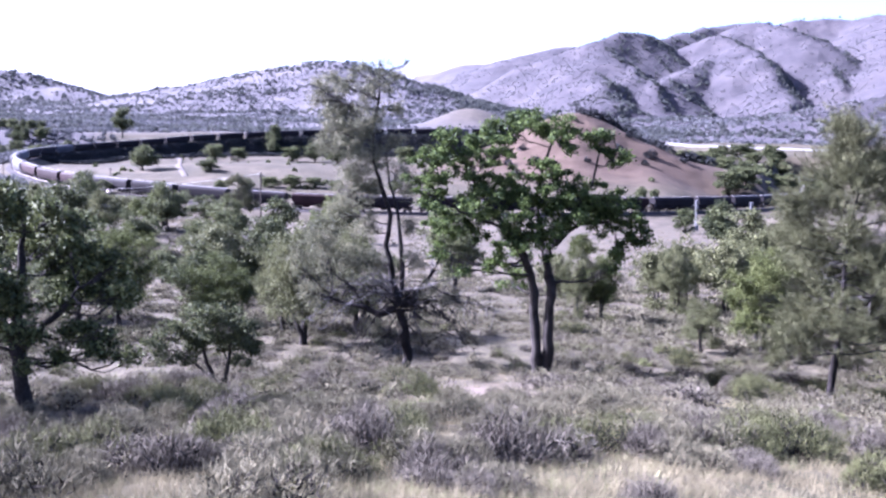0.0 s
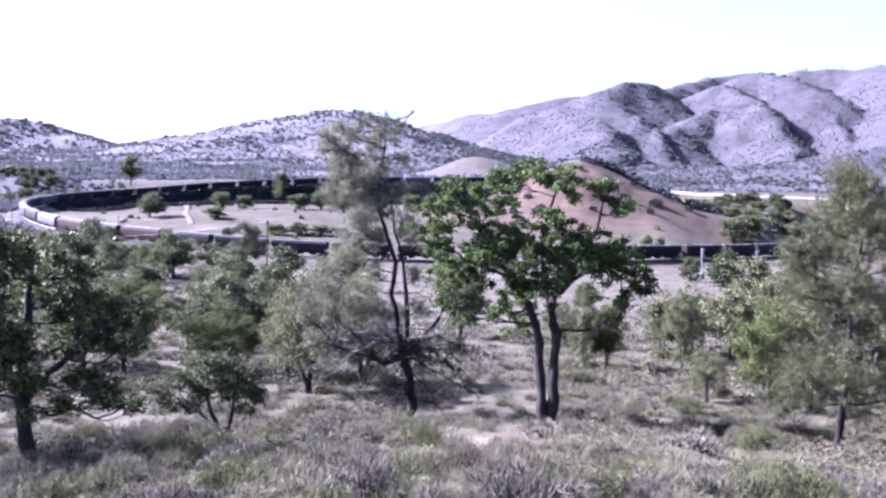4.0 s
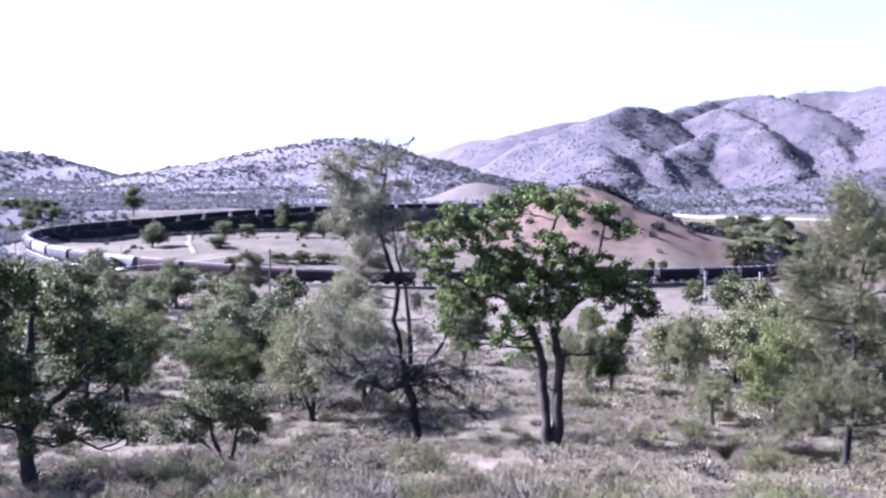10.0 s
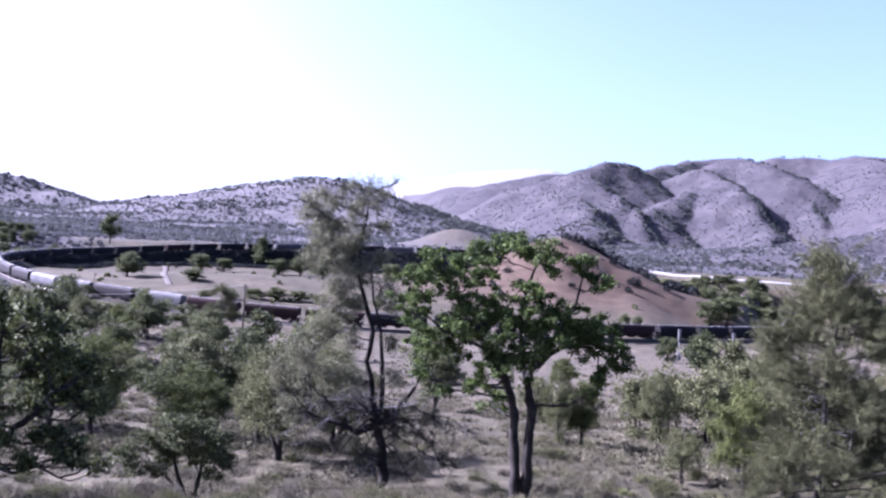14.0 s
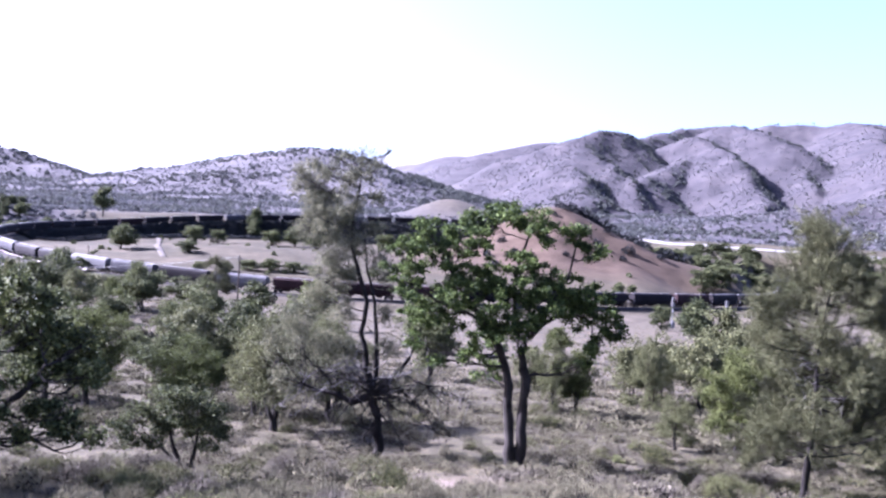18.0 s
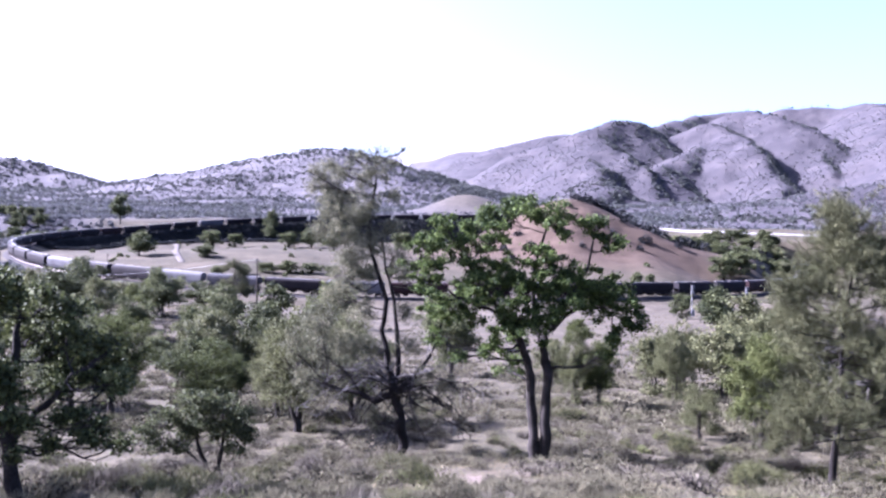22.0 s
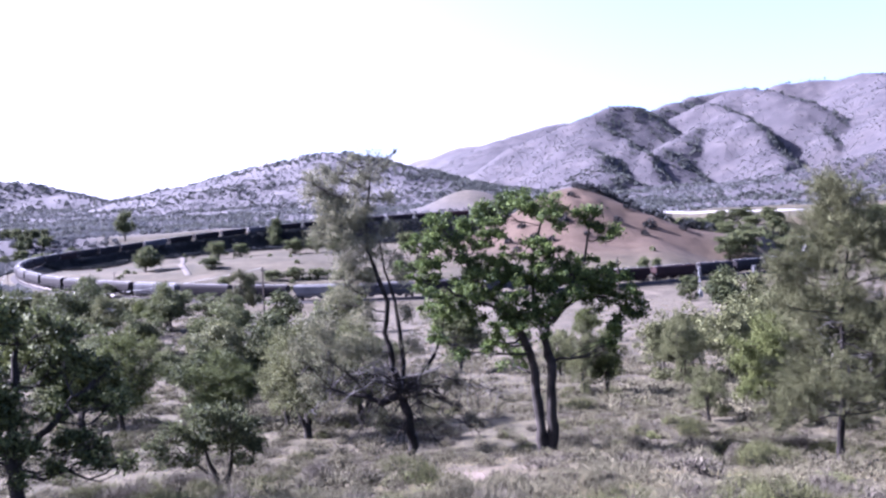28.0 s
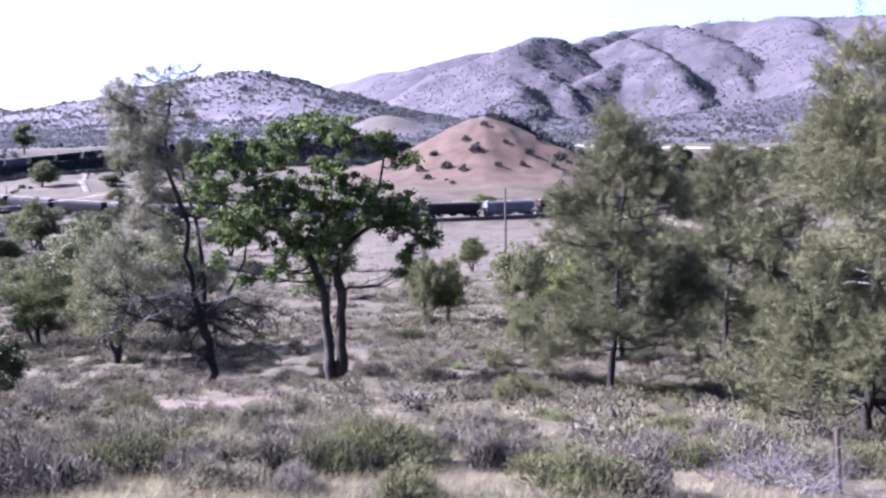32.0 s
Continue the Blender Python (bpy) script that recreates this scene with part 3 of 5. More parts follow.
def tree(name, label, category, place, trunks, clumps, leaf, bark, per, size, seed, aspect=0.6, twigs=4, limb_r=0.35, droop=0.0, group="", flat=0.75, start=0.35, bunch=34, puff=0.12, limbs=999, sprays=None):
    """A tree: trunks are (points, radii); a limb runs to each clump and twigs spread in it."""
    rng = np.random.RandomState(seed)
    root = thing(name, label, category, place, group)
    trunks = [crooked(rng, p, r) for p, r in trunks]
    v, f = tubes(trunks, 9)
    part("trunk", mesh_of("trunk", v, f, [bark], True), None, root)
    spine = np.concatenate([np.asarray(p, float)[max(1, int(len(p) * start)):] for p, _ in trunks])
    girth = np.concatenate([np.asarray(r, float)[max(1, int(len(r) * start)):] for _, r in trunks])
    for c in clumps[:limbs]:
        c = np.asarray(c, float)
        cost = np.linalg.norm(spine - c[:3], axis=1) + 1.2 * np.clip(spine[:, 2] - c[2] + 0.25 * c[3], 0, None)
        i = int(np.argmin(cost))
        line = bough(rng, spine[i], c[:3], max(0.018, girth[i] * limb_r), 0.012 + 0.006 * c[3])
        lines = [line]
        for _ in range(twigs):
            j = rng.randint(2, len(line[0]))
            d = rng.normal(0, 1, 3)
            d[2] = abs(d[2]) * 0.6 - 0.1
            tip = c[:3] + d / np.linalg.norm(d) * c[3] * rng.uniform(0.6, 1.0)
            lines.append(bough(rng, line[0][j], tip, line[1][j] * 0.6, 0.006, 0.12, 5))
        v, f = tubes(lines, 5)
        part("branch", mesh_of("branch", v, f, [bark], True), None, root)
    if sprays:
        v, f = needle_sprays(rng, clumps, size, size * aspect, *sprays)
    else:
        spread = crown_points(rng, clumps, per, flat, bunch, puff)
        v, f = leaves_at(rng, spread, size, aspect, droop) if aspect > .2 else needles_at(rng, spread, size, size * aspect, droop)
    part("crown", mesh_of("crown", v, f, [leaf]), None, root)
    return root


def crooked(rng, pts, radii):
    """The line with three times the points, each a little off."""
    pts, radii = np.asarray(pts, float), np.asarray(radii, float)
    u, w = np.arange(len(pts)), np.linspace(0, len(pts) - 1, 3 * len(pts) - 2)
    new_r = np.interp(w, u, radii)
    new_p = np.stack([np.interp(w, u, pts[:, c]) for c in range(3)], -1)
    off = rng.normal(0, .22, new_p.shape) * new_r[:, None]
    off[0] = off[-1] = 0
    return new_p + off, new_r * rng.uniform(.88, 1.14, len(w))


def round_clumps(rng, height, width, count, low=0.35, r=(0.16, 0.26)):
    """Clumps of an uneven round crown."""
    out = []
    for _ in range(count):
        d = rng.normal(0, 1, 3)
        d /= np.linalg.norm(d)
        d *= rng.uniform(0.3, 1.12)
        z = height * (low + (1 - low) * (0.5 + 0.46 * d[2]))
        wide = 1 - 0.35 * max(0, d[2]) - 0.15 * max(0, -d[2])
        out.append((d[0] * width * 0.42 * wide, d[1] * width * 0.42 * wide, z, width * rng.uniform(*r)))
    return out


def stem(rng, height, r0, r1, lean=(0, 0), crook=0.05, steps=7, foot=1.5):
    u = np.linspace(0, 1, steps)
    pts = np.stack([lean[0] * u + crook * height * np.cumsum(rng.normal(0, 0.35, steps)) * (u > 0.1), lean[1] * u + crook * height * np.cumsum(rng.normal(0, 0.35, steps)) * (u > 0.1), height * u - 0.15 * (u == 0)], -1)
    radii = r0 + (r1 - r0) * u
    radii[0] *= foot
    return pts, radii


# ---------------------------------------------------------------- the ground, one sheet to the horizon
def build_ground():
    az = np.concatenate([np.arange(-180, -44, 4.0), np.arange(-44, 48, 0.13), np.arange(48, 180, 4.0)])
    rings = [0.02, 0.15, 0.4]
    while rings[-1] < 4850:
        r = rings[-1]
        rings.append(r * (1.028 if r < 260 else 1.0075 if r < 720 else 1.014))
    rings = np.array(rings)
    a, r = np.meshgrid(np.radians(az), rings, indexing="ij")
    x, y = r * np.sin(a), r * np.cos(a)
    z = ground_z(x, y)
    n, k = a.shape
    i, j = np.meshgrid(np.arange(n), np.arange(k - 1), indexing="ij")
    b = ((i + 1) % n) * k
    f = np.stack([i * k + j, i * k + j + 1, b + j + 1, b + j], -1).reshape(-1, 4)
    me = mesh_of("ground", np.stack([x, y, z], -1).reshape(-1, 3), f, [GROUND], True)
    deg = np.degrees(a)
    kinds = {
        "field": step(45, 110, r) * np.clip(0.75 + 0.5 * rough(x, y, 40, 21), 0, 1),
        "bare": np.clip(1.25 * np.exp(-(np.hypot(x - 65.5, y - 458) / 80) ** 4), 0, 1) * 0.9,
        "soil": np.clip(1.3 * np.exp(-((x - 0.9) / 2.7) ** 2 - ((y - 20.8) / 2.2) ** 2) + 0.9 * np.exp(-((x - 9.3) / 0.9) ** 2 - ((y - 30.5) / 1.0) ** 2)
                        + 0.8 * np.exp(-((x - 8.6) / 1.2) ** 2 - ((y - 14.5) / 1.6) ** 2) + np.exp(-((x - 88) / 12) ** 2 - ((y - 234) / 9) ** 2) + step(0.45, 0.8, rough(x, y, 6, 33)) * step(50, 30, r) * 0.12, 0, 1),
        # weight of the left slopes' haze colour, by bearing and distance
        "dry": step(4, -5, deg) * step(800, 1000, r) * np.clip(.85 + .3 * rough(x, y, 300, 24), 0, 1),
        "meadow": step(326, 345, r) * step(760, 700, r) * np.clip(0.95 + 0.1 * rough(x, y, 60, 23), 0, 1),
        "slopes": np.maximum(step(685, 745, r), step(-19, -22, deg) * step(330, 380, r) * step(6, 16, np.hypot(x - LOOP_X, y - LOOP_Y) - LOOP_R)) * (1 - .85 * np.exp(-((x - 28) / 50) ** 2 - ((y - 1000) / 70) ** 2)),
    }
    for name, v in kinds.items():
        me.attributes.new(name, "FLOAT", "POINT").data.foreach_set("value", np.asarray(v, np.float32).ravel())
    return tagged(new("ground", me), "dry grassy hillside falling to a valley and brushy mountains", "ground", kind="structure")


build_ground()


# plain material whose emission stands in for the haze over far ridges
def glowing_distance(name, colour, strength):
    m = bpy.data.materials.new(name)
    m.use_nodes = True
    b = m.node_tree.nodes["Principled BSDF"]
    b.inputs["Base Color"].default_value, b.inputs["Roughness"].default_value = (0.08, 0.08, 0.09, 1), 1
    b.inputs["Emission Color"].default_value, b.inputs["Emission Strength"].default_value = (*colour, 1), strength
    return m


def distant_ridge(line, away, material, seed):
    """A plain backdrop ridge over four kilometres off, its haze an added glow; the line is azimuth and rise over
    distance.
    """
    az = np.arange(line[0][0], line[-1][0], .12)
    top = np.interp(az, [p[0] for p in line], [p[1] for p in line])
    top = top + .0012 * rough(az * 10, az * 0, 22, seed)
    u, a = np.meshgrid(np.linspace(0, 1, 9), np.radians(az), indexing="ij")
    d = away - 700 * u + 60 * rough(a * 4000, u * 700, 260, seed + 1) * u
    z = 1.6 + (top[None] * (1 - u) + .02 * u) * away
    n = len(az)
    i, j = np.meshgrid(np.arange(8), np.arange(n - 1), indexing="ij")
    k = i * n + j
    v = np.stack([d * np.sin(a), d * np.cos(a), z], -1).reshape(-1, 3)
    return tagged(new("backdrop_ridge", mesh_of("backdrop_ridge", v, np.stack([k, k + n, k + n + 1, k + 1], -1).reshape(-1, 4), [material], True)), "ridge on the horizon with pale blue haze as its own glow", "ridge", kind="structure")


FAINT_HAZE = glowing_distance("faint_haze_glow", (0.84, 0.88, 1.0), 0.045)
HAZY = glowing_distance("blue_haze_glow", (0.72, 0.74, 1.0), 0.034)
distant_ridge([(-34, .075), (-24.0, .0697), (-22.5, .0616), (-19.7, .066), (-16.6, .069), (-13.3, .072), (-9.2, .066), (-6, .06)], 4750, FAINT_HAZE, 31)
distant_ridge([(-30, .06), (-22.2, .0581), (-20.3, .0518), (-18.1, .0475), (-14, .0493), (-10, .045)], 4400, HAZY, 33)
distant_ridge([(-6, .06), (-4.4, .0752), (-3.4, .0835), (-1.7, .0961), (.4, .1027), (2.9, .1108), (5.3, .1162), (7.4, .1162), (9.5, .1089), (13, .1)], 4800, FAINT_HAZE, 35)


def ribbon(name, pts, width, material, label, category, lift=0.12, thick=0.25):
    """A strip of road laid on the ground along points, with edges that go into it."""
    line = []
    for (x0, y0), (x1, y1) in zip(pts, pts[1:]):
        for u in np.linspace(0, 1, 14, endpoint=False):
            line.append((x0 + u * (x1 - x0), y0 + u * (y1 - y0)))
    line = np.array(line + [pts[-1]])
    for _ in range(6):
        line[1:-1] = (line[:-2] + 2 * line[1:-1] + line[2:]) / 4
    t = np.gradient(line, axis=0)
    t /= np.linalg.norm(t, axis=1, keepdims=True)
    nrm = np.stack([t[:, 1], -t[:, 0]], -1)
    cols = []
    for o, dz in ((-0.5, -thick), (-0.5, lift), (-0.17, lift + 0.04), (0.17, lift + 0.04), (0.5, lift), (0.5, -thick)):
        p = line + nrm * o * width
        cols.append(np.column_stack([p, ground_z(p[:, 0], p[:, 1]) + dz]))
    v = np.stack(cols, 1)
    k = len(line)
    i, j = np.meshgrid(np.arange(k - 1), np.arange(5), indexing="ij")
    a = i * 6 + j
    f = np.stack([a, a + 1, a + 7, a + 6], -1).reshape(-1, 4)
    return tagged(new(name, mesh_of(name, v.reshape(-1, 3), f, [material], True)), label, category, kind="structure")


ribbon("dirt_road", [(-172, 582), (-158, 560), (-147, 520), (-133, 460), (-118, 415), (-104, 375)], 2.6, DIRT, "pale dirt road over the grassy mound", "road", 0.08)
ribbon("highway", [(150, 690), (173, 668), (197, 640), (221, 612), (248, 592), (310, 560)], 6.0, CONCRETE, "pale highway along the valley side", "road", 0.4, 1.0)
ribbon("paved_road", [(146, 494), (160, 509), (175, 521), (188, 534), (197, 550)], 6.0, DIRT, "curved grey road below the valley side", "road", 0.5, 0.8)


# ---------------------------------------------------------------- the railway
def ring_strip(name, profile, s0, s1, ds, material, smooth=True):
    """A strip along the track; the profile is (offset to the outside, height over the rail head)."""
    ss = np.arange(s0, s1, ds)
    rows_ = []
    for s in ss:
        x, y, z, h = track(s)
        nx, ny = math.sin(radians(h)), -math.cos(radians(h))
        rows_.append([(x - nx * o, y - ny * o, z + dz) for o, dz in profile])
    v = np.array(rows_)
    k, m = v.shape[:2]
    i, j = np.meshgrid(np.arange(k - 1), np.arange(m - 1), indexing="ij")
    a = i * m + j
    return mesh_of(name, v.reshape(-1, 3), np.stack([a, a + 1, a + m + 1, a + m], -1).reshape(-1, 4), [material], smooth)


S0, S1 = -374, 900
bed = thing("railway_track", "single railway track on a grey ballast bed", "track", kind="structure")
part("ballast", ring_strip("ballast", [(-6.2, -2.6), (-3.4, -.9), (-2.2, -0.2), (2.2, -0.2), (3.4, -.9), (6.2, -2.6)], S0, S1, 3.0, BALLAST), None, bed)
for side in (-0.75, 0.75):
    part("rail", ring_strip("rail", [(side - .07, -.17), (side - .04, 0), (side + .04, 0), (side + .07, -.17)], S0, S1, 3.0, STEEL), None, bed)
vs, fs = [], []
for q, s in enumerate(np.arange(S0, S1, 0.62)):
    x, y, z, h = track(s)
    c, d = math.cos(radians(h)), math.sin(radians(h))
    for u, w, e in ((-.11, -1.3, -.22), (.11, -1.3, -.22), (.11, 1.3, -.22), (-.11, 1.3, -.22), (-.11, -1.3, -.13), (.11, -1.3, -.13), (.11, 1.3, -.13), (-.11, 1.3, -.13)):
        vs.append((x + c * u - d * w, y + d * u + c * w, z + e))
    b = 8 * q
    fs += [(b + 4, b + 5, b + 6, b + 7), (b, b + 1, b + 5, b + 4), (b + 1, b + 2, b + 6, b + 5), (b + 2, b + 3, b + 7, b + 6), (b + 3, b, b + 4, b + 7)]
tagged(part("ties", mesh_of("ties", vs, fs, [TIE]), None, bed), kind="stuff")


def hopper_car(paint, label):
    """A covered hopper car, 18.8 m long over its ends; its middle at the origin, x along the track, z = 0 at the rail head."""
    root = thing("hopper_car", label, "railcar", group="cars of the freight train")
    col = PAINTS[paint]
    # body: a rounded section, its ends sloping in towards the floor
    half = [(1.30, 1.55), (1.56, 1.95), (1.60, 3.3), (1.52, 4.05), (1.15, 4.42), (0.5, 4.55)]
    sec = half + [(-a, b) for a, b in reversed(half)]
    stations = [(-8.3, 2.5), (-7.8, 2.0), (-7.2, 1.55), (7.2, 1.55), (7.8, 2.0), (8.3, 2.5)]
    bm = bmesh.new()
    loops = []
    for x, floor in stations:
        loops.append([bm.verts.new((x, y, max(z, floor + 0.02 * i % 3 if z < floor else z))) for i, (y, z) in enumerate(sec)])
    for a, b in zip(loops, loops[1:]):
        for i in range(len(sec)):
            bm.faces.new((a[i], b[i], b[(i + 1) % len(sec)], a[(i + 1) % len(sec)]))
    bm.faces.new(list(reversed(loops[0])))
    bm.faces.new(loops[-1])
    bmesh.ops.recalc_face_normals(bm, faces=bm.faces)
    body = part("body", bm, col, root)
    part("roof", box(bmesh.new(), -8.0, 8.0, -0.42, 0.42, 4.55, 4.64, 0.02), ROOF_PAINT, root, "dusty roof with a running board")
    for x in (-6, -2, 2, 6):
        part("hatch", box(bmesh.new(), x - 1.5, x + 1.5, -0.3, 0.3, 4.64, 4.76, 0.04), ROOF_PAINT, root)
    part("underframe", box(bmesh.new(), -8.55, 8.55, -0.38, 0.38, 0.95, 1.3), UNDERFRAME, root)
    for sgn in (-1, 1):
        part("side_sill", box(bmesh.new(), -8.5, 8.5, sgn * 1.45 - .09, sgn * 1.45 + .09, 1.25, 1.56), col, root)
    for x in (-4.2, 0, 4.2):
        bm = bmesh.new()
        top = [bm.verts.new(p) for p in ((x - 1.75, -1.3, 1.56), (x + 1.75, -1.3, 1.56), (x + 1.75, 1.3, 1.56), (x - 1.75, 1.3, 1.56))]
        low = [bm.verts.new(p) for p in ((x - .55, -.75, .45), (x + .55, -.75, .45), (x + .55, .75, .45), (x - .55, .75, .45))]
        for i in range(4):
            bm.faces.new((top[i], low[i], low[(i + 1) % 4], top[(i + 1) % 4]))
        bm.faces.new(low[::-1])
        bm.faces.new(top)
        bmesh.ops.recalc_face_normals(bm, faces=bm.faces)
        part("hopper_bay", bm, col, root)
    for sgn in (-1, 1):
        e = sgn * 8.5
        bogie = part("bogie", box(bmesh.new(), sgn * 6.9 - .35, sgn * 6.9 + .35, -.9, .9, .5, .95, .05), UNDERFRAME, root)
        for y in (-.975, .975):
            part("side_frame", box(bmesh.new(), sgn * 6.9 - 1.3, sgn * 6.9 + 1.3, y - .075, y + .075, .42, .72, .05), UNDERFRAME, bogie)
        for dx in (-.88, .88):
            bm = bmesh.new()
            for y in (-.76, .76):
                rod(bm, (sgn * 6.9 + dx, y - .06, .45), (sgn * 6.9 + dx, y + .06, .45), .455, 14)
            rod(bm, (sgn * 6.9 + dx, -.8, .45), (sgn * 6.9 + dx, .8, .45), .08, 6)
            part("wheelset", bm, UNDERFRAME, bogie)
        part("coupler", box(bmesh.new(), min(e, e + sgn * .75), max(e, e + sgn * .75), -.14, .14, .75, 1.02, .04), UNDERFRAME, root)
        part("end_platform", box(bmesh.new(), min(e, e - sgn * 1.0), max(e, e - sgn * 1.0), -1.5, 1.5, 1.3, 1.38), UNDERFRAME, root)
        bm = bmesh.new()
        for y in (-1.45, -1.05):
            rod(bm, (e - sgn * .1, y, 1.35), (e - sgn * .1, y, 4.4), .03, 4)
        for i in range(8):
            rod(bm, (e - sgn * .1, -1.45, 1.6 + .36 * i), (e - sgn * .1, -1.05, 1.6 + .36 * i), .02, 4)
        part("ladder", bm, END_PAINT, root)
        for y in (-1.4, 1.4):
            part("end_post", rod(bmesh.new(), (e - sgn * .15, y, 1.35), (sgn * 7.9, y, 4.0), .07, 5), END_PAINT, root, "pale end post")
    for o in root.children_recursive:
        o.data.transform(Matrix.Diagonal((1.1, 1.05, 1.06, 1)))
    return root


CAR_PITCH, SPEED = 20.6, 8.07
# colours from the head of the train backwards
COLOURS = "black black maroon black black black black maroon black black black black maroon black black black black maroon black black black black maroon maroon maroon light black grey light black black grey black black black black black black black black black black maroon black black black grey black black black grey black black black black black black maroon black".split()
LABELS = {"black": "weathered black covered hopper car in the train", "maroon": "faded maroon covered hopper car in the train",
          "light": "chalky light grey covered hopper car in the train", "grey": "dull grey covered hopper car in the train"}
HEAD_S = -325.9        # where the first car's middle stands at the start
cars, first = [], {}
for i, c in enumerate(COLOURS):
    if c not in first:
        first[c] = hopper_car(c, LABELS[c])
        cars.append(first[c])
    else:
        cars.append(copy_thing(first[c], Matrix()))


def car_rows(i):
    out = []
    for t in np.arange(0, 33, 1.0):
        s = HEAD_S + i * CAR_PITCH - SPEED * t
        x0, y0, z0, _ = track(s - 7.6)
        x1, y1, z1, _ = track(s + 7.6)
        d = math.degrees(math.atan2(y1 - y0, x1 - x0))
        slope = math.degrees(math.atan2(z1 - z0, math.hypot(x1 - x0, y1 - y0)))
        out.append((float(t), pose((x0 + x1) / 2, (y0 + y1) / 2, (z0 + z1) / 2, 0, -slope, d)))
    return out


portal = thing("tunnel_portal", "grey concrete railway tunnel portal", "tunnel", kind="structure")
px_, py_, pz_, ph_ = track(-372)
portal.matrix_world = pose(px_, py_, pz_, 0, 0, ph_)
bm = bmesh.new()
for a, b, c, d in ((-6, -3, -1.5, 9), (3, 6, -1.5, 9), (-3, 3, 6.5, 9)):
    box(bm, -1.2, 1.2, a, b, c, d, .05)
part("portal_wall", bm, ROCK, portal)


# ---------------------------------------------------------------- poles, wires, signal
def pole(x, y, height, label, arms=1, lean=1.5, turn=0):
    root = thing("utility_pole", label, "pole", pose(x, y, gz(x, y) - 0.3, 0, lean, turn), "utility poles")
    part("shaft", rod(bmesh.new(), (0, 0, 0), (0, 0, height + .3), .16, 8, .11), POLE_WOOD, root)
    for i in range(arms):
        part("crossarm", box(bmesh.new(), -1.1, 1.1, -.17, -.06, height - .35 - .7 * i, height - .22 - .7 * i, .01), POLE_WOOD, root)
        for x_ in (-1, -.45, .45, 1):
            part("insulator", rod(bmesh.new(), (x_, -.115, height - .22 - .7 * i), (x_, -.115, height - .06 - .7 * i), .05, 6, .03), GALVANIZED, root)
    return root


pole(-26.9, 137.2, 8.6, "weathered wooden utility pole in the dry grass", 1, 1.0, 80)
pole(22.0, 116.2, 10.6, "tall weathered wooden utility pole in the straw field", 1, 1.6, 80)
pole(-118, 330, 9.0, "weathered wooden pole beside the railway", 1, 0, 60)
pole(-176, 372, 9.0, "weathered wooden pole beside the railway", 1, 0, 40)
pole(28, 285, 5.0, "short wooden pole below the railway", 1, 0, 80)


def wire(p, q, sag, label):
    u = np.linspace(0, 1, 26)
    pts = np.array(p) + (np.array(q) - np.array(p)) * u[:, None]
    pts[:, 2] -= sag * 4 * u * (1 - u)
    v, f = tubes([(pts, np.full(26, 0.02))], 5)
    tagged(new("power_line", mesh_of("power_line", v, f, [WIRE], True)), label, "wire", "wires")


wire((-26.9, 137.2, gz(-26.9, 137.2) + 8.4), (-100, 205, gz(-100, 205) + 9.5), 1.6, "thin pale overhead wire between poles")
pole(-100, 205, 9.6, "weathered wooden utility pole among the oaks", 1, 0, 40)
wire((-100, 205, gz(-100, 205) + 9.5), (-176, 372, gz(-176, 372) + 8.9), 1.5, "thin pale overhead wire between poles")

def signal(x, y, height, heads, label):
    sig = thing("railway_signal", label, "signal", pose(x, y, gz(x, y), 0, 0, 20), "signals of the railway")
    part("mast", rod(bmesh.new(), (0, 0, -.2), (0, 0, height), .13, 8), GALVANIZED, sig)
    for z in heads:
        head = part("signal_head", box(bmesh.new(), -.5, .5, -.16, .16, z - .6, z + .6, .05), GALVANIZED, sig)
        for dz in (-.32, .32):
            part("hood", rod(bmesh.new(), (0, -.16, z + dz), (0, -.5, z + dz), .13, 8), UNDERFRAME, head)
    part("ladder", box(bmesh.new(), -.32, -.24, -.22, .22, 0, height - .6), GALVANIZED, sig)
    part("relay_box", box(bmesh.new(), -.55, .55, -.4, .4, 0, 1.7, .04), GALVANIZED, sig)


signal(83.2, 247.8, 8.6, (8.0, 6.5, 4.6), "grey steel railway signal mast beside the track")
signal(72.6, 262.5, 8.8, (8.2, 6.6), "slender grey railway signal mast by the train")


# ---------------------------------------------------------------- the trees close by
def at_ground(x, y, turn=0, scale=1.0, sink=0.05):
    return pose(x, y, gz(x, y) - sink, 0, 0, turn) @ Matrix.Scale(scale, 4)


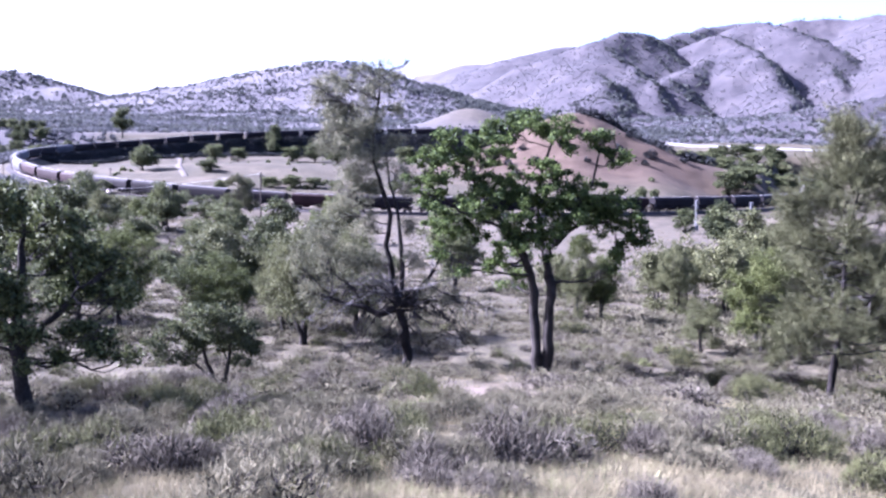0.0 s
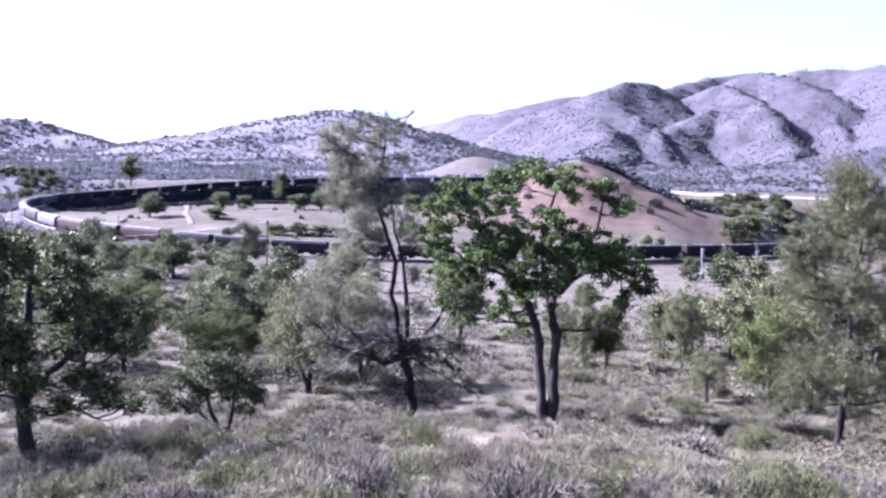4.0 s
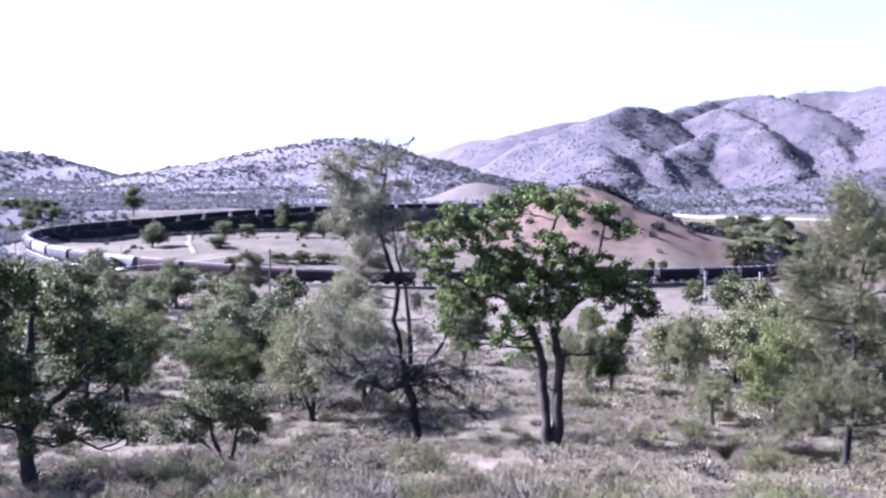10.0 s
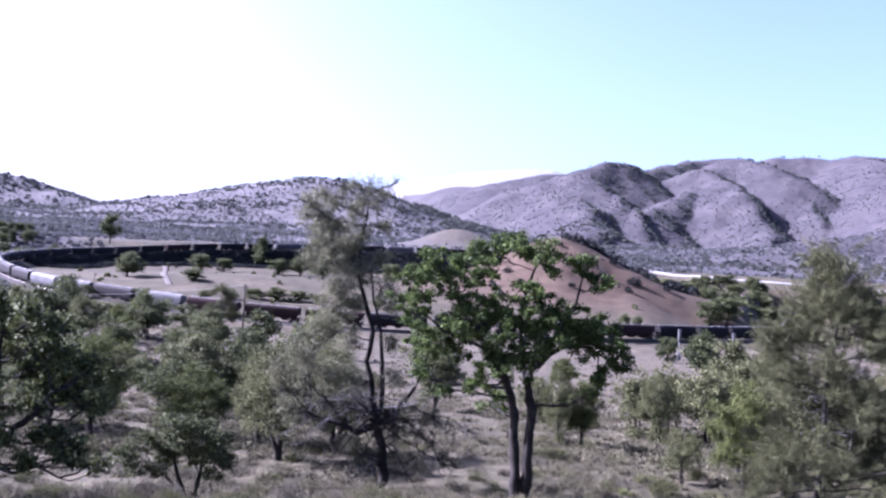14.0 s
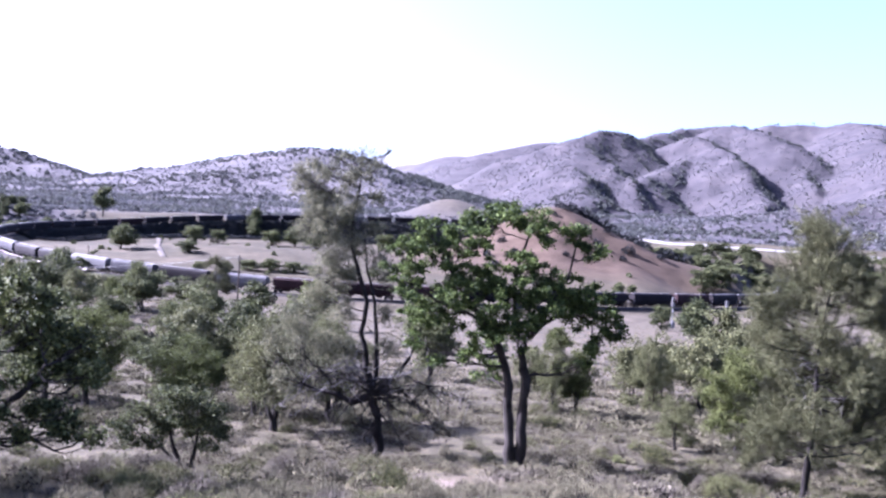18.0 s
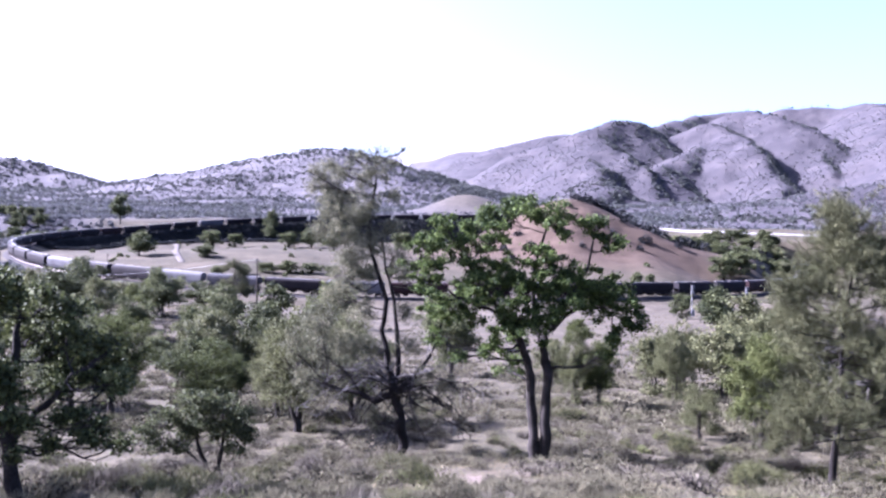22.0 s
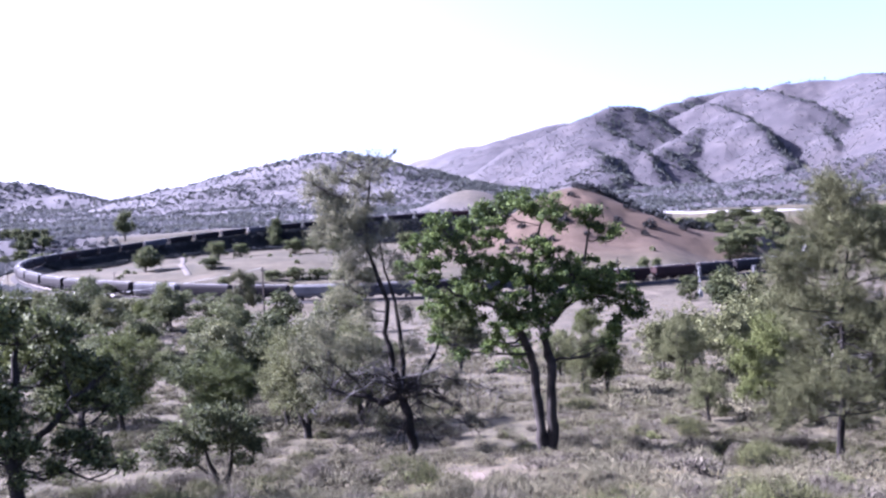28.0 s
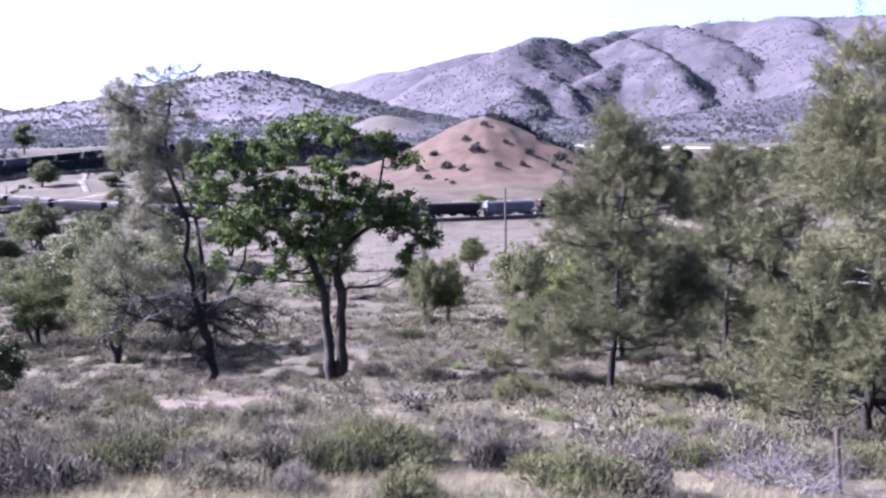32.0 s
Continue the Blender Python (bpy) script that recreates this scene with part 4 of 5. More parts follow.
def valley_oak():
    k = 1 / 55.5
    spots = [(760, 385, 32), (735, 420, 20), (790, 352, 28), (848, 348, 38), (826, 400, 40), (880, 380, 34), (900, 332, 36), (942, 328, 36), (985, 335, 34), (1046, 352, 28), (1072, 372, 22), (1100, 385, 18), (962, 395, 30),
             (758, 445, 34), (790, 492, 40), (850, 452, 50), (902, 440, 54), (950, 452, 48), (1000, 440, 40), (1042, 452, 40), (1082, 466, 36), (1108, 492, 30), (1124, 522, 22), (1090, 540, 24), (1078, 574, 12), (900, 510, 48),
             (948, 520, 36), (930, 572, 30), (912, 612, 24), (868, 560, 26), (780, 545, 18), (1002, 482, 34), (1062, 492, 30), (842, 500, 34), (815, 575, 16)]
    rng = np.random.RandomState(5)
    clumps = [((x - 962) * k, rng.uniform(-1, 1) * (1.7 - abs(x - 930) * k * 0.35), (772 - y) * k, r * k * 1.02) for x, y, r in spots]
    left = ([(-.12, 0, -.2), (-.17, .05, .9), (-.24, .1, 2.0), (-.34, .1, 3.0), (-.66, .05, 3.9), (-1.25, 0, 4.8), (-1.9, -.1, 5.6), (-2.4, -.2, 6.5)], [.22, .16, .145, .135, .115, .09, .06, .035])
    right = ([(.08, 0, -.2), (.16, 0, .9), (.2, -.05, 2.0), (.2, -.1, 3.0), (.02, -.1, 3.8), (.32, -.1, 4.5), (.9, 0, 5.3), (1.4, .1, 6.2), (1.6, .1, 7.2)], [.23, .17, .15, .14, .125, .10, .075, .05, .03])
    mid = ([(.2, -.1, 3.0), (.1, .1, 3.6), (-.15, .2, 4.6), (-.3, .3, 5.6), (-.1, .3, 6.8), (.2, .3, 7.7)], [.12, .10, .085, .07, .05, .03])
    east = ([(.3, -.1, 4.3), (.75, .1, 4.75), (1.3, .2, 5.05), (2.0, .2, 5.0), (2.6, .2, 4.6)], [.085, .07, .055, .04, .025])
    west = ([(-1.25, 0, 4.8), (-1.9, .2, 5.0), (-2.7, .3, 5.3), (-3.4, .2, 5.9)], [.07, .055, .04, .025])
    tree("oak_tree", "two-stemmed valley oak with bright green leaves on the slope", "tree", at_ground(3.25, 28.9, 0, 1.0, 0.08) @ Matrix.Diagonal((1, 1, .98, 1)), [left, right, mid, east, west], clumps, OAK_LEAF, BARK, 4000, 0.094, 5, 0.7, 12, 0.38, start=0.3, flat=0.9, bunch=105, puff=0.092)


def grey_pine():
    k = 1 / 53.0
    rng = np.random.RandomState(8)
    P = lambda x, y, d=0.0: ((x - 718) * k, d, (757 - y) * k)
    butt = ([P(720, 792), P(720, 742), P(718, 700), P(707, 660)], [.19, .165, .15, .19])
    main = ([P(704, 655), P(694, 620), P(690, 585, .1), P(677, 535, .1), P(686, 480, .1), P(668, 425, .1), P(655, 380), P(652, 320), P(664, 262), P(664, 196)], [.17, .12, .105, .095, .085, .07, .06, .05, .035, .012])
    second = ([P(704, 650, .1), P(712, 600, .15), P(706, 540, .2), P(700, 480, .2), P(684, 420, .2), P(676, 360, .2)], [.11, .09, .08, .06, .045, .02])
    east = ([P(712, 650), P(745, 620, -.1), P(772, 580, -.2), P(788, 545, -.2), P(792, 510, -.2)], [.1, .075, .06, .04, .02])
    west = ([P(700, 658), P(668, 668, -.1), P(640, 655, -.2), P(600, 648, -.2), P(572, 636, -.2)], [.15, .13, .09, .06, .03])
    spots = [(545, 240, 16), (572, 262, 22), (600, 285, 26), (640, 250, 16), (662, 232, 16), (686, 240, 10), (602, 330, 28), (640, 318, 20), (692, 282, 13), (622, 385, 30), (662, 372, 20), (580, 300, 20),
             (690, 340, 14), (640, 430, 22), (560, 350, 16), (610, 440, 24), (700, 400, 16), (535, 265, 10), (575, 225, 10), (655, 290, 16), (720, 430, 14), (590, 480, 24), (565, 520, 26), (640, 500, 20), (650, 560, 16), (720, 500, 14), (735, 560, 16), (660, 600, 14), (610, 560, 22), (560, 580, 22), (520, 560, 20), (760, 620, 14), (540, 630, 18), (600, 620, 18), (740, 680, 16), (800, 640, 16), (660, 700, 14), (640, 204, 9), (700, 214, 8), (664, 196, 8), (604, 238, 14), (688, 204, 6), (716, 190, 4), (620, 212, 8)]
    clumps = [((x - 718) * k, rng.uniform(-.9, .9), (757 - y) * k, r * k * 1.35) for x, y, r in spots]
    ob = tree("grey_pine", "sparse grey pine with a broken lower trunk and bare limbs", "tree", at_ground(-1.25, 33.0, 0, 1.0, -0.33), [butt, main, second, east, west], clumps, NEEDLE, PINE_BARK, 3800, 0.19, 8, 0.12, 9, 0.32, 0.0, start=0.2, flat=1.0, bunch=46, puff=0.13)
    dead = [[P(640, 655, -.2), P(612, 610, -.3), P(590, 595, -.4), P(578, 575, -.4)], [P(650, 668, -.2), P(632, 705, -.3), P(600, 738, -.3), P(575, 752, -.4)], [P(640, 660), P(560, 640, .2), P(520, 600, .3), P(505, 610, .3)],
            [P(720, 650), P(765, 655, -.4), P(800, 670, -.5), P(835, 735, -.6)], [P(715, 655), P(760, 680, -.3), P(800, 700, -.3), P(850, 730, -.3)], [P(722, 690), P(750, 712, -.4), P(780, 765, -.5)],
            [P(705, 665), P(690, 690, -.3), P(682, 715, -.4)], [P(720, 655), P(742, 640, .3), P(780, 662, .4), P(800, 690, .4)], [P(700, 640), P(672, 610, -.3), P(655, 600, -.4), P(668, 570, -.4)],
            [P(715, 700), P(690, 745, .3), P(655, 768, .4)], [P(718, 690), P(705, 735, -.4), P(712, 765, -.5)], [P(715, 640), P(760, 600, .5), P(770, 560, .6)]]
    for _ in range(26):
        a = rng.uniform(-.3, 6.9)
        reach = rng.uniform(1.6, 4.2)
        h0 = rng.uniform(1.7, 2.5)
        tip = (math.cos(a) * reach, math.sin(a) * reach * .6, max(.15, h0 + rng.uniform(-1.9, .8)))
        k2 = rng.uniform(.1, .6)
        dead.append([(-.2, 0, h0), (tip[0] * .35, tip[1] * .35, h0 + k2), (tip[0] * .7, tip[1] * .8, (h0 + tip[2]) / 2 + k2), tip])
    for i, d in enumerate(dead):
        d = np.array(d)
        lines = []
        u = np.linspace(0, 1, len(d))
        w = np.linspace(0, 1, 9)
        pts = np.stack([np.interp(w, u, d[:, c]) for c in range(3)], -1) + rng.normal(0, .09, (9, 3)) * np.minimum(w, .5)[:, None]
        lines.append((pts, .03 * (1 - w) + .006))
        for _ in range(26):
            a = pts[rng.randint(2, 9)]
            b = a + rng.normal(0, .33, 3) + [0, 0, .05]
            lines.append(bough(rng, a, b, .014, .004, .2, 5))
        v, f = tubes(lines, 5)
        part("dead_branch", mesh_of("dead_branch", v, f, [DEAD_WOOD if i % 3 == 2 and i > 6 else PINE_BARK], True), None, ob, "bare leafless branch")


def big_left_oak():
    rng = np.random.RandomState(12)
    trunk = ([(.02, 0, -.2), (.02, 0, .4), (0, 0, 1.0), (-.04, .05, 1.6), (-.05, .1, 2.2), (.05, .1, 2.9), (.1, .1, 3.6)], [.165, .125, .115, .105, .085, .06, .03])
    side = ([(-.1, 0, 1.3), (.35, -.1, 1.7), (.8, -.2, 2.1), (1.1, -.2, 2.5)], [.08, .065, .045, .02])
    back = ([(-.1, 0, 1.5), (-.6, .1, 2.1), (-1.1, .2, 2.7)], [.09, .06, .03])
    spots = [(0, 3.9, .5), (.5, 3.6, .5), (-.5, 3.7, .55), (.9, 3.2, .45), (-1, 3.2, .55), (.1, 3.2, .55), (.55, 2.8, .5), (-.5, 2.8, .55), (1.15, 2.6, .42), (-1.3, 2.6, .5), (.1, 2.4, .45), (.8, 2.2, .42), (1.3, 2.15, .3),
             (-.8, 2.2, .5), (.45, 1.85, .35), (1.0, 1.7, .32), (-1.2, 1.9, .4), (.7, 1.35, .22), (1.15, 1.3, .18), (-.3, 2.0, .4), (1.5, 2.9, .25), (-.2, 4.2, .3), (.35, 1.2, .15), (-1.6, 3.0, .45), (-2.1, 2.7, .5), (-1.9, 2.2, .45), (-1.5, 3.5, .5), (-2.4, 3.2, .45), (-1.0, 3.9, .45), (1.65, 1.25, .22), (-2.0, 1.7, .5), (1.5, 1.7, .3), (1.8, 2.4, .28), (-1.6, 1.6, .4)]
    clumps = [(x, rng.uniform(-.9, .9), z, r * 1.05) for x, z, r in spots]
    tree("oak_tree", "dark leafy oak with a stout upright trunk on the slope", "tree", at_ground(-7.2, 15.6), [trunk, side, back], clumps, DARK_LEAF, BARK, 6800, 0.075, 12, 0.65, 7, 0.3, start=0.35, bunch=110, puff=0.085)


def small_oak():
    rng = np.random.RandomState(21)
    trunks = [([(0, 0, -.2), (.0, 0, .35), (-.15, 0, .8), (-.3, .05, 1.3), (-.45, .05, 1.9)], [.11, .075, .06, .045, .02]), ([(.3, 0, -.2), (.38, 0, .4), (.48, 0, .9), (.5, 0, 1.5), (.45, 0, 2.1)], [.10, .065, .05, .035, .02]),
              ([(-.1, 0, .4), (-.5, -.1, .8), (-.95, -.1, 1.2)], [.045, .035, .015])]
    spots = [(-1.45, 1.45, .38), (-1.0, 1.75, .45), (-.5, 2.1, .5), (0, 2.35, .45), (.5, 2.2, .5), (.95, 1.9, .45), (1.15, 1.45, .4), (.7, 1.5, .5), (.1, 1.7, .55), (-.5, 1.45, .5), (-1.2, 1.05, .3), (.2, 1.15, .35), (.95, 1.05, .3), (-.7, 1.0, .3), (1.2, 1.85, .25)]
    clumps = [(x, rng.uniform(-.7, .7), z, r) for x, z, r in spots]
    tree("oak_tree", "small bushy live oak with two thin stems", "tree", at_ground(-6.75, 27.0, 0, 1.02), trunks, clumps, DULL_LEAF, BARK, 5200, 0.075, 21, 0.65, 7, 0.5, bunch=60, puff=0.1)


def pine(place, height, width, seed, label, low=0.16, dense=1.0, lean=0.2):
    """A foothill pine: a thin dark trunk and drooping sprays of long needles, with gaps."""
    rng = np.random.RandomState(seed)
    trunk = stem(rng, height * .96, .009 * height + .03, .012, (lean, 0), .018, 10, 1.25)
    clumps = []
    lobes = [(rng.uniform(0, 6.283), rng.uniform(low, .95)) for _ in range(11)]
    for k in range(int(84 * dense)):
        if k % 3:
            a, u = lobes[rng.randint(0, len(lobes))]
            a, u = a + rng.normal(0, .35), float(np.clip(u + rng.normal(0, .06), low, .99))
        else:
            a, u = rng.uniform(0, 6.283), rng.uniform(low, 1.0)
        reach = width * .5 * (1 - max(0, u - .3) ** 1.3 * 1.35) * rng.uniform(.3, 1.3)
        clumps.append((math.cos(a) * reach + lean * u, math.sin(a) * reach, height * u, width * rng.uniform(.08, .16)))
    ob = tree("pine_tree", label, "tree", place, [trunk], clumps, PINE_NEEDLE, PINE_BARK, 0, 0.15, seed, 0.07, 3, 0.3, 0.25, start=0.12, flat=1.1, limbs=60, sprays=(lean / height, 30, 64))
    for _ in range(12):
        z = rng.uniform(.1, .65) * height
        a = rng.uniform(0, 6.283)
        d = np.array([math.cos(a), math.sin(a), rng.uniform(-.1, .35)]) * width * rng.uniform(.2, .42)
        o = np.array([lean * z / height, 0, z])
        b = bough(rng, o, o + d, .016, .004, .14)
        lines = [b] + [bough(rng, b[0][k], b[0][k] + rng.normal(0, .22, 3), .008, .003, .2, 5) for k in (2, 3, 4, 5)]
        v, f = tubes(lines, 5)
        part("dead_branch", mesh_of("dead_branch", v, f, [DEAD_WOOD], True), None, ob, "bleached bare branch")
    return ob


valley_oak()
grey_pine()
big_left_oak()
small_oak()
pine(at_ground(10.9, 25.2), 7.7, 4.1, 31, "bushy grey-green foothill pine with a thin dark trunk", 0.2, 1.2, 0.5)
pine(at_ground(15.6, 28.6, 40), 7.5, 4.6, 32, "dense grey-green foothill pine", 0.1, 1.3)
pine(at_ground(14.7, 19.0, 80), 8.1, 4.6, 33, "tall foothill pine with bare lower twigs", 0.14, 1.4, -0.2)
pine(at_ground(18.8, 30.5, 10), 7.4, 5.0, 34, "dense grey-green foothill pine behind others", 0.1, 1.2)


# ---------------------------------------------------------------- trees of the slope and the valley: kind, x, y, height, width
SLOPE_TREES = [
    ("fresh", -15.4, 43.7, 5.1, 4.3), ("fresh", -10.9, 44.3, 4, 3.9), ("dull", -41, 103.7, 6.9, 7.5), ("dull", -31.5, 106, 5.9, 6.1),
    ("grey", -92.5, 268.5, 8.3, 12.2), ("dull", -20.3, 80.7, 5.9, 5.6), ("dull", -124.4, 269.1, 12, 14), ("pine", -26.3, 119.3, 7.6, 3.7),
    ("fresh", -19.1, 162.8, 9, 9.5), ("grey", -5.6, 37.6, 5.0, 4.8), ("grey", -3.7, 40.5, 5.1, 4.6), ("grey", -7.0, 41.5, 4.2, 3.8), ("grey", 13.4, 56.8, 4.2, 3.4),
    ("grey", 16, 60.1, 4.6, 4.2), ("grey", 7.3, 48.4, 4.1, 2.2), ("dull", 63.4, 239.5, 7.4, 6.4), ("dull", 55.6, 180.4, 8.9, 9.8),
    ("grey", 49.2, 147.8, 8.2, 7.6), ("fresh", 12.5, 35.2, 4.7, 3.4), ("grey", 14.1, 35.4, 5.0, 3.4), ("grey", 10.5, 36.6, 2.3, 2.1), ("grey", 22, 60, 6, 5.5), ("grey", 26, 68, 6.6, 6.2), ("grey", 17.5, 56, 5, 4.6), ("grey", 19.5, 44.5, 5.2, 4.6), ("fresh", 8.5, 48.4, 3.8, 2.4), ("grey", 7.8, 62.3, 4, 2.8),
    ("fresh", 18, 117.9, 4.7, 4), ("grey", 13.7, 53.1, 4.6, 2.8), ("fresh", 13.9, 40.1, 4.1, 2.3), ("dull", -26.7, 62.6, 4.6, 5),
    ("dull", -35.5, 75.6, 4.7, 5.6), ("fresh", -11.5, 52.9, 2.8, 3.3), ("dull", -39, 87.8, 5.9, 7.1), ("dull", -30, 79.6, 4.4, 5.2),
    ("grey", -15.4, 79.9, 4, 4), ("dull", -22.3, 73.5, 3.2, 3.8), ("dull", -29.6, 89.5, 4.4, 4.6), ("dull", 1.2, 74.8, 6.5, 5),
    # last two of this row: oaks left of view, added to cast shade
    ("grey", 0.5, 126.7, 7.8, 7), ("dull", -10.9, 17.2, 4.8, 4.8), ("dull", -14.5, 20.5, 5, 5),
]
VALLEY_TREES = [
    ("dull", -129.4, 399.5, 11, 14), ("dull", -97.2, 388, 5.2, 11), ("dull", -132.9, 544, 12, 14), ("dull", -120.3, 546.9, 9.4, 11),
    ("dull", -113.5, 629.8, 12, 11.8), ("tall", -222, 645, 23, 14), ("tall", -115, 636, 15, 11), ("dull", -89.4, 552.8, 9.4, 13.7), ("dull", -76.2, 554.8, 12, 14),
    ("dull", -21.3, 539.5, 12, 14), ("dull", -8.1, 539.9, 12, 14), ("dull", -60.5, 536.6, 10.5, 13.2), ("dull", -65.9, 353.9, 4.8, 8.8),
    ("dull", -57.5, 355.4, 5.2, 9.7), ("dull", -49, 356.6, 4.8, 8.8), ("dull", 127.1, 410.7, 12, 14), ("dull", 137.1, 418.1, 11.5, 14),
    ("dull", 181.9, 487.1, 11.3, 14), ("dull", 157.8, 537.3, 9.8, 14), ("dull", 152.6, 580.2, 7.1, 14), ("dull", 200.9, 501.2, 9.2, 14),
    ("dull", -118, 322, 5.5, 6), ("dull", -105, 330, 4.6, 5.5), ("dull", -82, 345, 4.2, 6), ("dull", -74, 350, 4.0, 6.5), ("dull", -40, 352, 4.6, 7), ("dull", -30, 350, 4.2, 7.5), ("dull", -18, 352, 4.4, 6), ("dull", 78.5, 341.1, 3.8, 5.1), ("fresh", 47.4, 331, 6.5, 12.3), ("dull", 72, 333.5, 6.2, 5.8),
]
for i, (px0, py0) in enumerate([(-44, 92), (-36, 98), (-24, 96), (-48, 112), (-30, 118), (-20, 104), (-56, 128), (-42, 134), (-34, 66), (-21, 56), (-28, 50), (-17, 68), (-40, 78), (-52, 100), (-13, 90), (-62, 145), (-70, 160), (-50, 152), (-9, 110), (-24, 135), (21, 46), (24, 58), (28, 70), (33, 84), (40, 100), (30, 54), (20, 36), (48, 122), (36, 66), (26, 40), (-19, 48), (-25, 60), (-31, 72), (-37, 86), (-15, 58), (-46, 122), (-27, 84), (-33, 108), (-58, 118), (-40, 104), (-21, 92), (-16, 78), (-64, 132), (-54, 140), (-47, 84), (-13, 70)]):
    SLOPE_TREES.append(("dull grey fresh dull dull".split()[i % 5], px0, py0, 4.2 + 1.7 * math.sin(i * 2.4), 4.4 + 1.5 * math.sin(i * 1.7 + 1)))
rng = random.Random(404)
for i in range(150):
    left = i % 2 == 0
    a, d = (radians(rng.uniform(-31, -21)), rng.uniform(330, 760)) if left else (radians(rng.uniform(12.5, 26)), rng.uniform(470, 600))
    x, y = d * math.sin(a), d * math.cos(a)
    if abs(math.hypot(x - LOOP_X, y - LOOP_Y) - LOOP_R) > 12 and (not left or math.hypot(x - LOOP_X, y - LOOP_Y) > LOOP_R) and math.hypot(x - 65.5, y - 466) > 80:
        VALLEY_TREES.append(("dull", round(x, 1), round(y, 1), rng.uniform(5, 9.5), rng.uniform(7, 12)))
LEAF = {"dull": DULL_LEAF, "fresh": FRESH_LEAF, "grey": GREY_LEAF, "tall": DULL_LEAF}
WORDS = {"dull": "dusty dark green oak on the grassy slope", "fresh": "yellow-green young oak on the grassy slope", "grey": "pale grey-green oak on the grassy slope", "pine": "lone dark foothill pine", "tall": "tall dark tree standing alone in the valley"}


# clumps, low edge, clump sizes, leaves per area, leaf size, twigs, leaves in a tuft, tuft size, limbs
FINE = {0: (54, .17, (.07, .15), 2300, .078, 4, 60, .13, 18), 1: (40, .14, (.10, .18), 620, .15, 3, 24, .16, 13), 2: (26, .04, (.13, .2), 330, .26, 2, 12, .22, 9)}


def slope_tree(kind, seed, place, label, coarse=0):
    """An oak 5 m high and 4.5 m wide, to be scaled."""
    rng = np.random.RandomState(seed)
    if kind == "pine":
        return pine(place, 7.5, 3.4, seed, label, 0.2, 0.8, 0.1)
    count, low, r, per, size, twigs, bunch, puff, limbs = FINE[coarse]
    if kind == "grey":
        low *= .5
    a, b = stem(rng, 3.6, .13, .025, (rng.uniform(-.6, .1), rng.uniform(-.4, .4)), .05), stem(rng, 3.2, .10, .025, (rng.uniform(.3, .9), rng.uniform(-.4, .4)), .05)
    clumps = round_clumps(rng, 5.0, 4.5, count, low, r)
    return tree("oak_tree", label, "tree", place, [a, b], clumps, LEAF[kind], BARK, per, size, seed, 0.65, twigs, 0.36, start=0.2, group="oaks of the hillside", bunch=bunch, puff=puff, limbs=limbs)


made = {}
for i, (kind, x, y, h, w) in enumerate(SLOPE_TREES + VALLEY_TREES):
    rng = random.Random(i)
    away = math.hypot(x, y)
    coarse = 0 if away < 58 else 1 if away < 135 else 2
    key = (kind, rng.randrange(3 if kind != "pine" else 1), coarse)
    tall, wide = (5.0, 4.5) if kind != "pine" else (7.5, 3.4)
    m = pose(x, y, gz(x, y) - 0.1, 0, 0, rng.uniform(0, 360)) @ Matrix.Diagonal((w / wide, w / wide, h / tall, 1))
    if key not in made:
        made[key] = slope_tree(kind, 100 + len(made), Matrix(), WORDS[kind], coarse)
        made[key].matrix_world = m
    else:
        ob = copy_thing(made[key], pose(0, 0, 0))
        ob.matrix_world = m


# ---------------------------------------------------------------- brush, grass and scrub
def spray(rng, blades, height, spread, width):
    """Thin blades fanning from a small root: an array of triangles."""
    a = rng.uniform(0, 6.283, blades)
    r0 = rng.uniform(0, spread * .45, blades) ** 1.0
    root = np.stack([np.cos(a) * r0, np.sin(a) * r0, np.full(blades, -.04)], -1)
    lean = np.stack([np.cos(a), np.sin(a), np.zeros(blades)], -1) * rng.uniform(.05, 1, (blades, 1)) * spread * .75
    tip = root + lean + np.stack([rng.normal(0, .12, blades) * spread, rng.normal(0, .12, blades) * spread, height * rng.uniform(.55, 1.0, blades)], -1)
    side = np.stack([-np.sin(a + rng.normal(0, .8, blades)), np.cos(a + rng.normal(0, .8, blades)), np.zeros(blades)], -1) * width / 2
    return np.stack([root - side, root + side, tip], 1)


def bush_blades(rng, blades, height, radius, width, size, up=0.0):
    """A low uneven dome of twigs with small leaves: an array of triangles."""
    d = rng.normal(0, 1, (blades, 3))
    d[:, 2] = np.abs(d[:, 2]) * .8
    d /= np.linalg.norm(d, axis=1, keepdims=True)
    lobes = rng.normal(0, 1, (8, 3))
    lobes[:, 2] = np.abs(lobes[:, 2])
    lobes /= np.linalg.norm(lobes, axis=1, keepdims=True)
    swell = .62 + .5 * np.clip((d @ lobes.T).max(1), 0, 1)[:, None] ** 5
    c = d * swell * rng.uniform(.5, 1.0, (blades, 1)) ** .6 * [radius, radius, height]
    t = d + [0, 0, up] + rng.normal(0, .7, (blades, 3))
    t /= np.linalg.norm(t, axis=1, keepdims=True)
    s = np.cross(t, rng.normal(0, 1, (blades, 3)))
    s /= np.linalg.norm(s, axis=1, keepdims=True)
    k = rng.uniform(.5, 1.4, (blades, 1)) * size
    return np.stack([c - t * k / 2 - s * width / 2, c - t * k / 2 + s * width / 2, c + t * k / 2], 1)


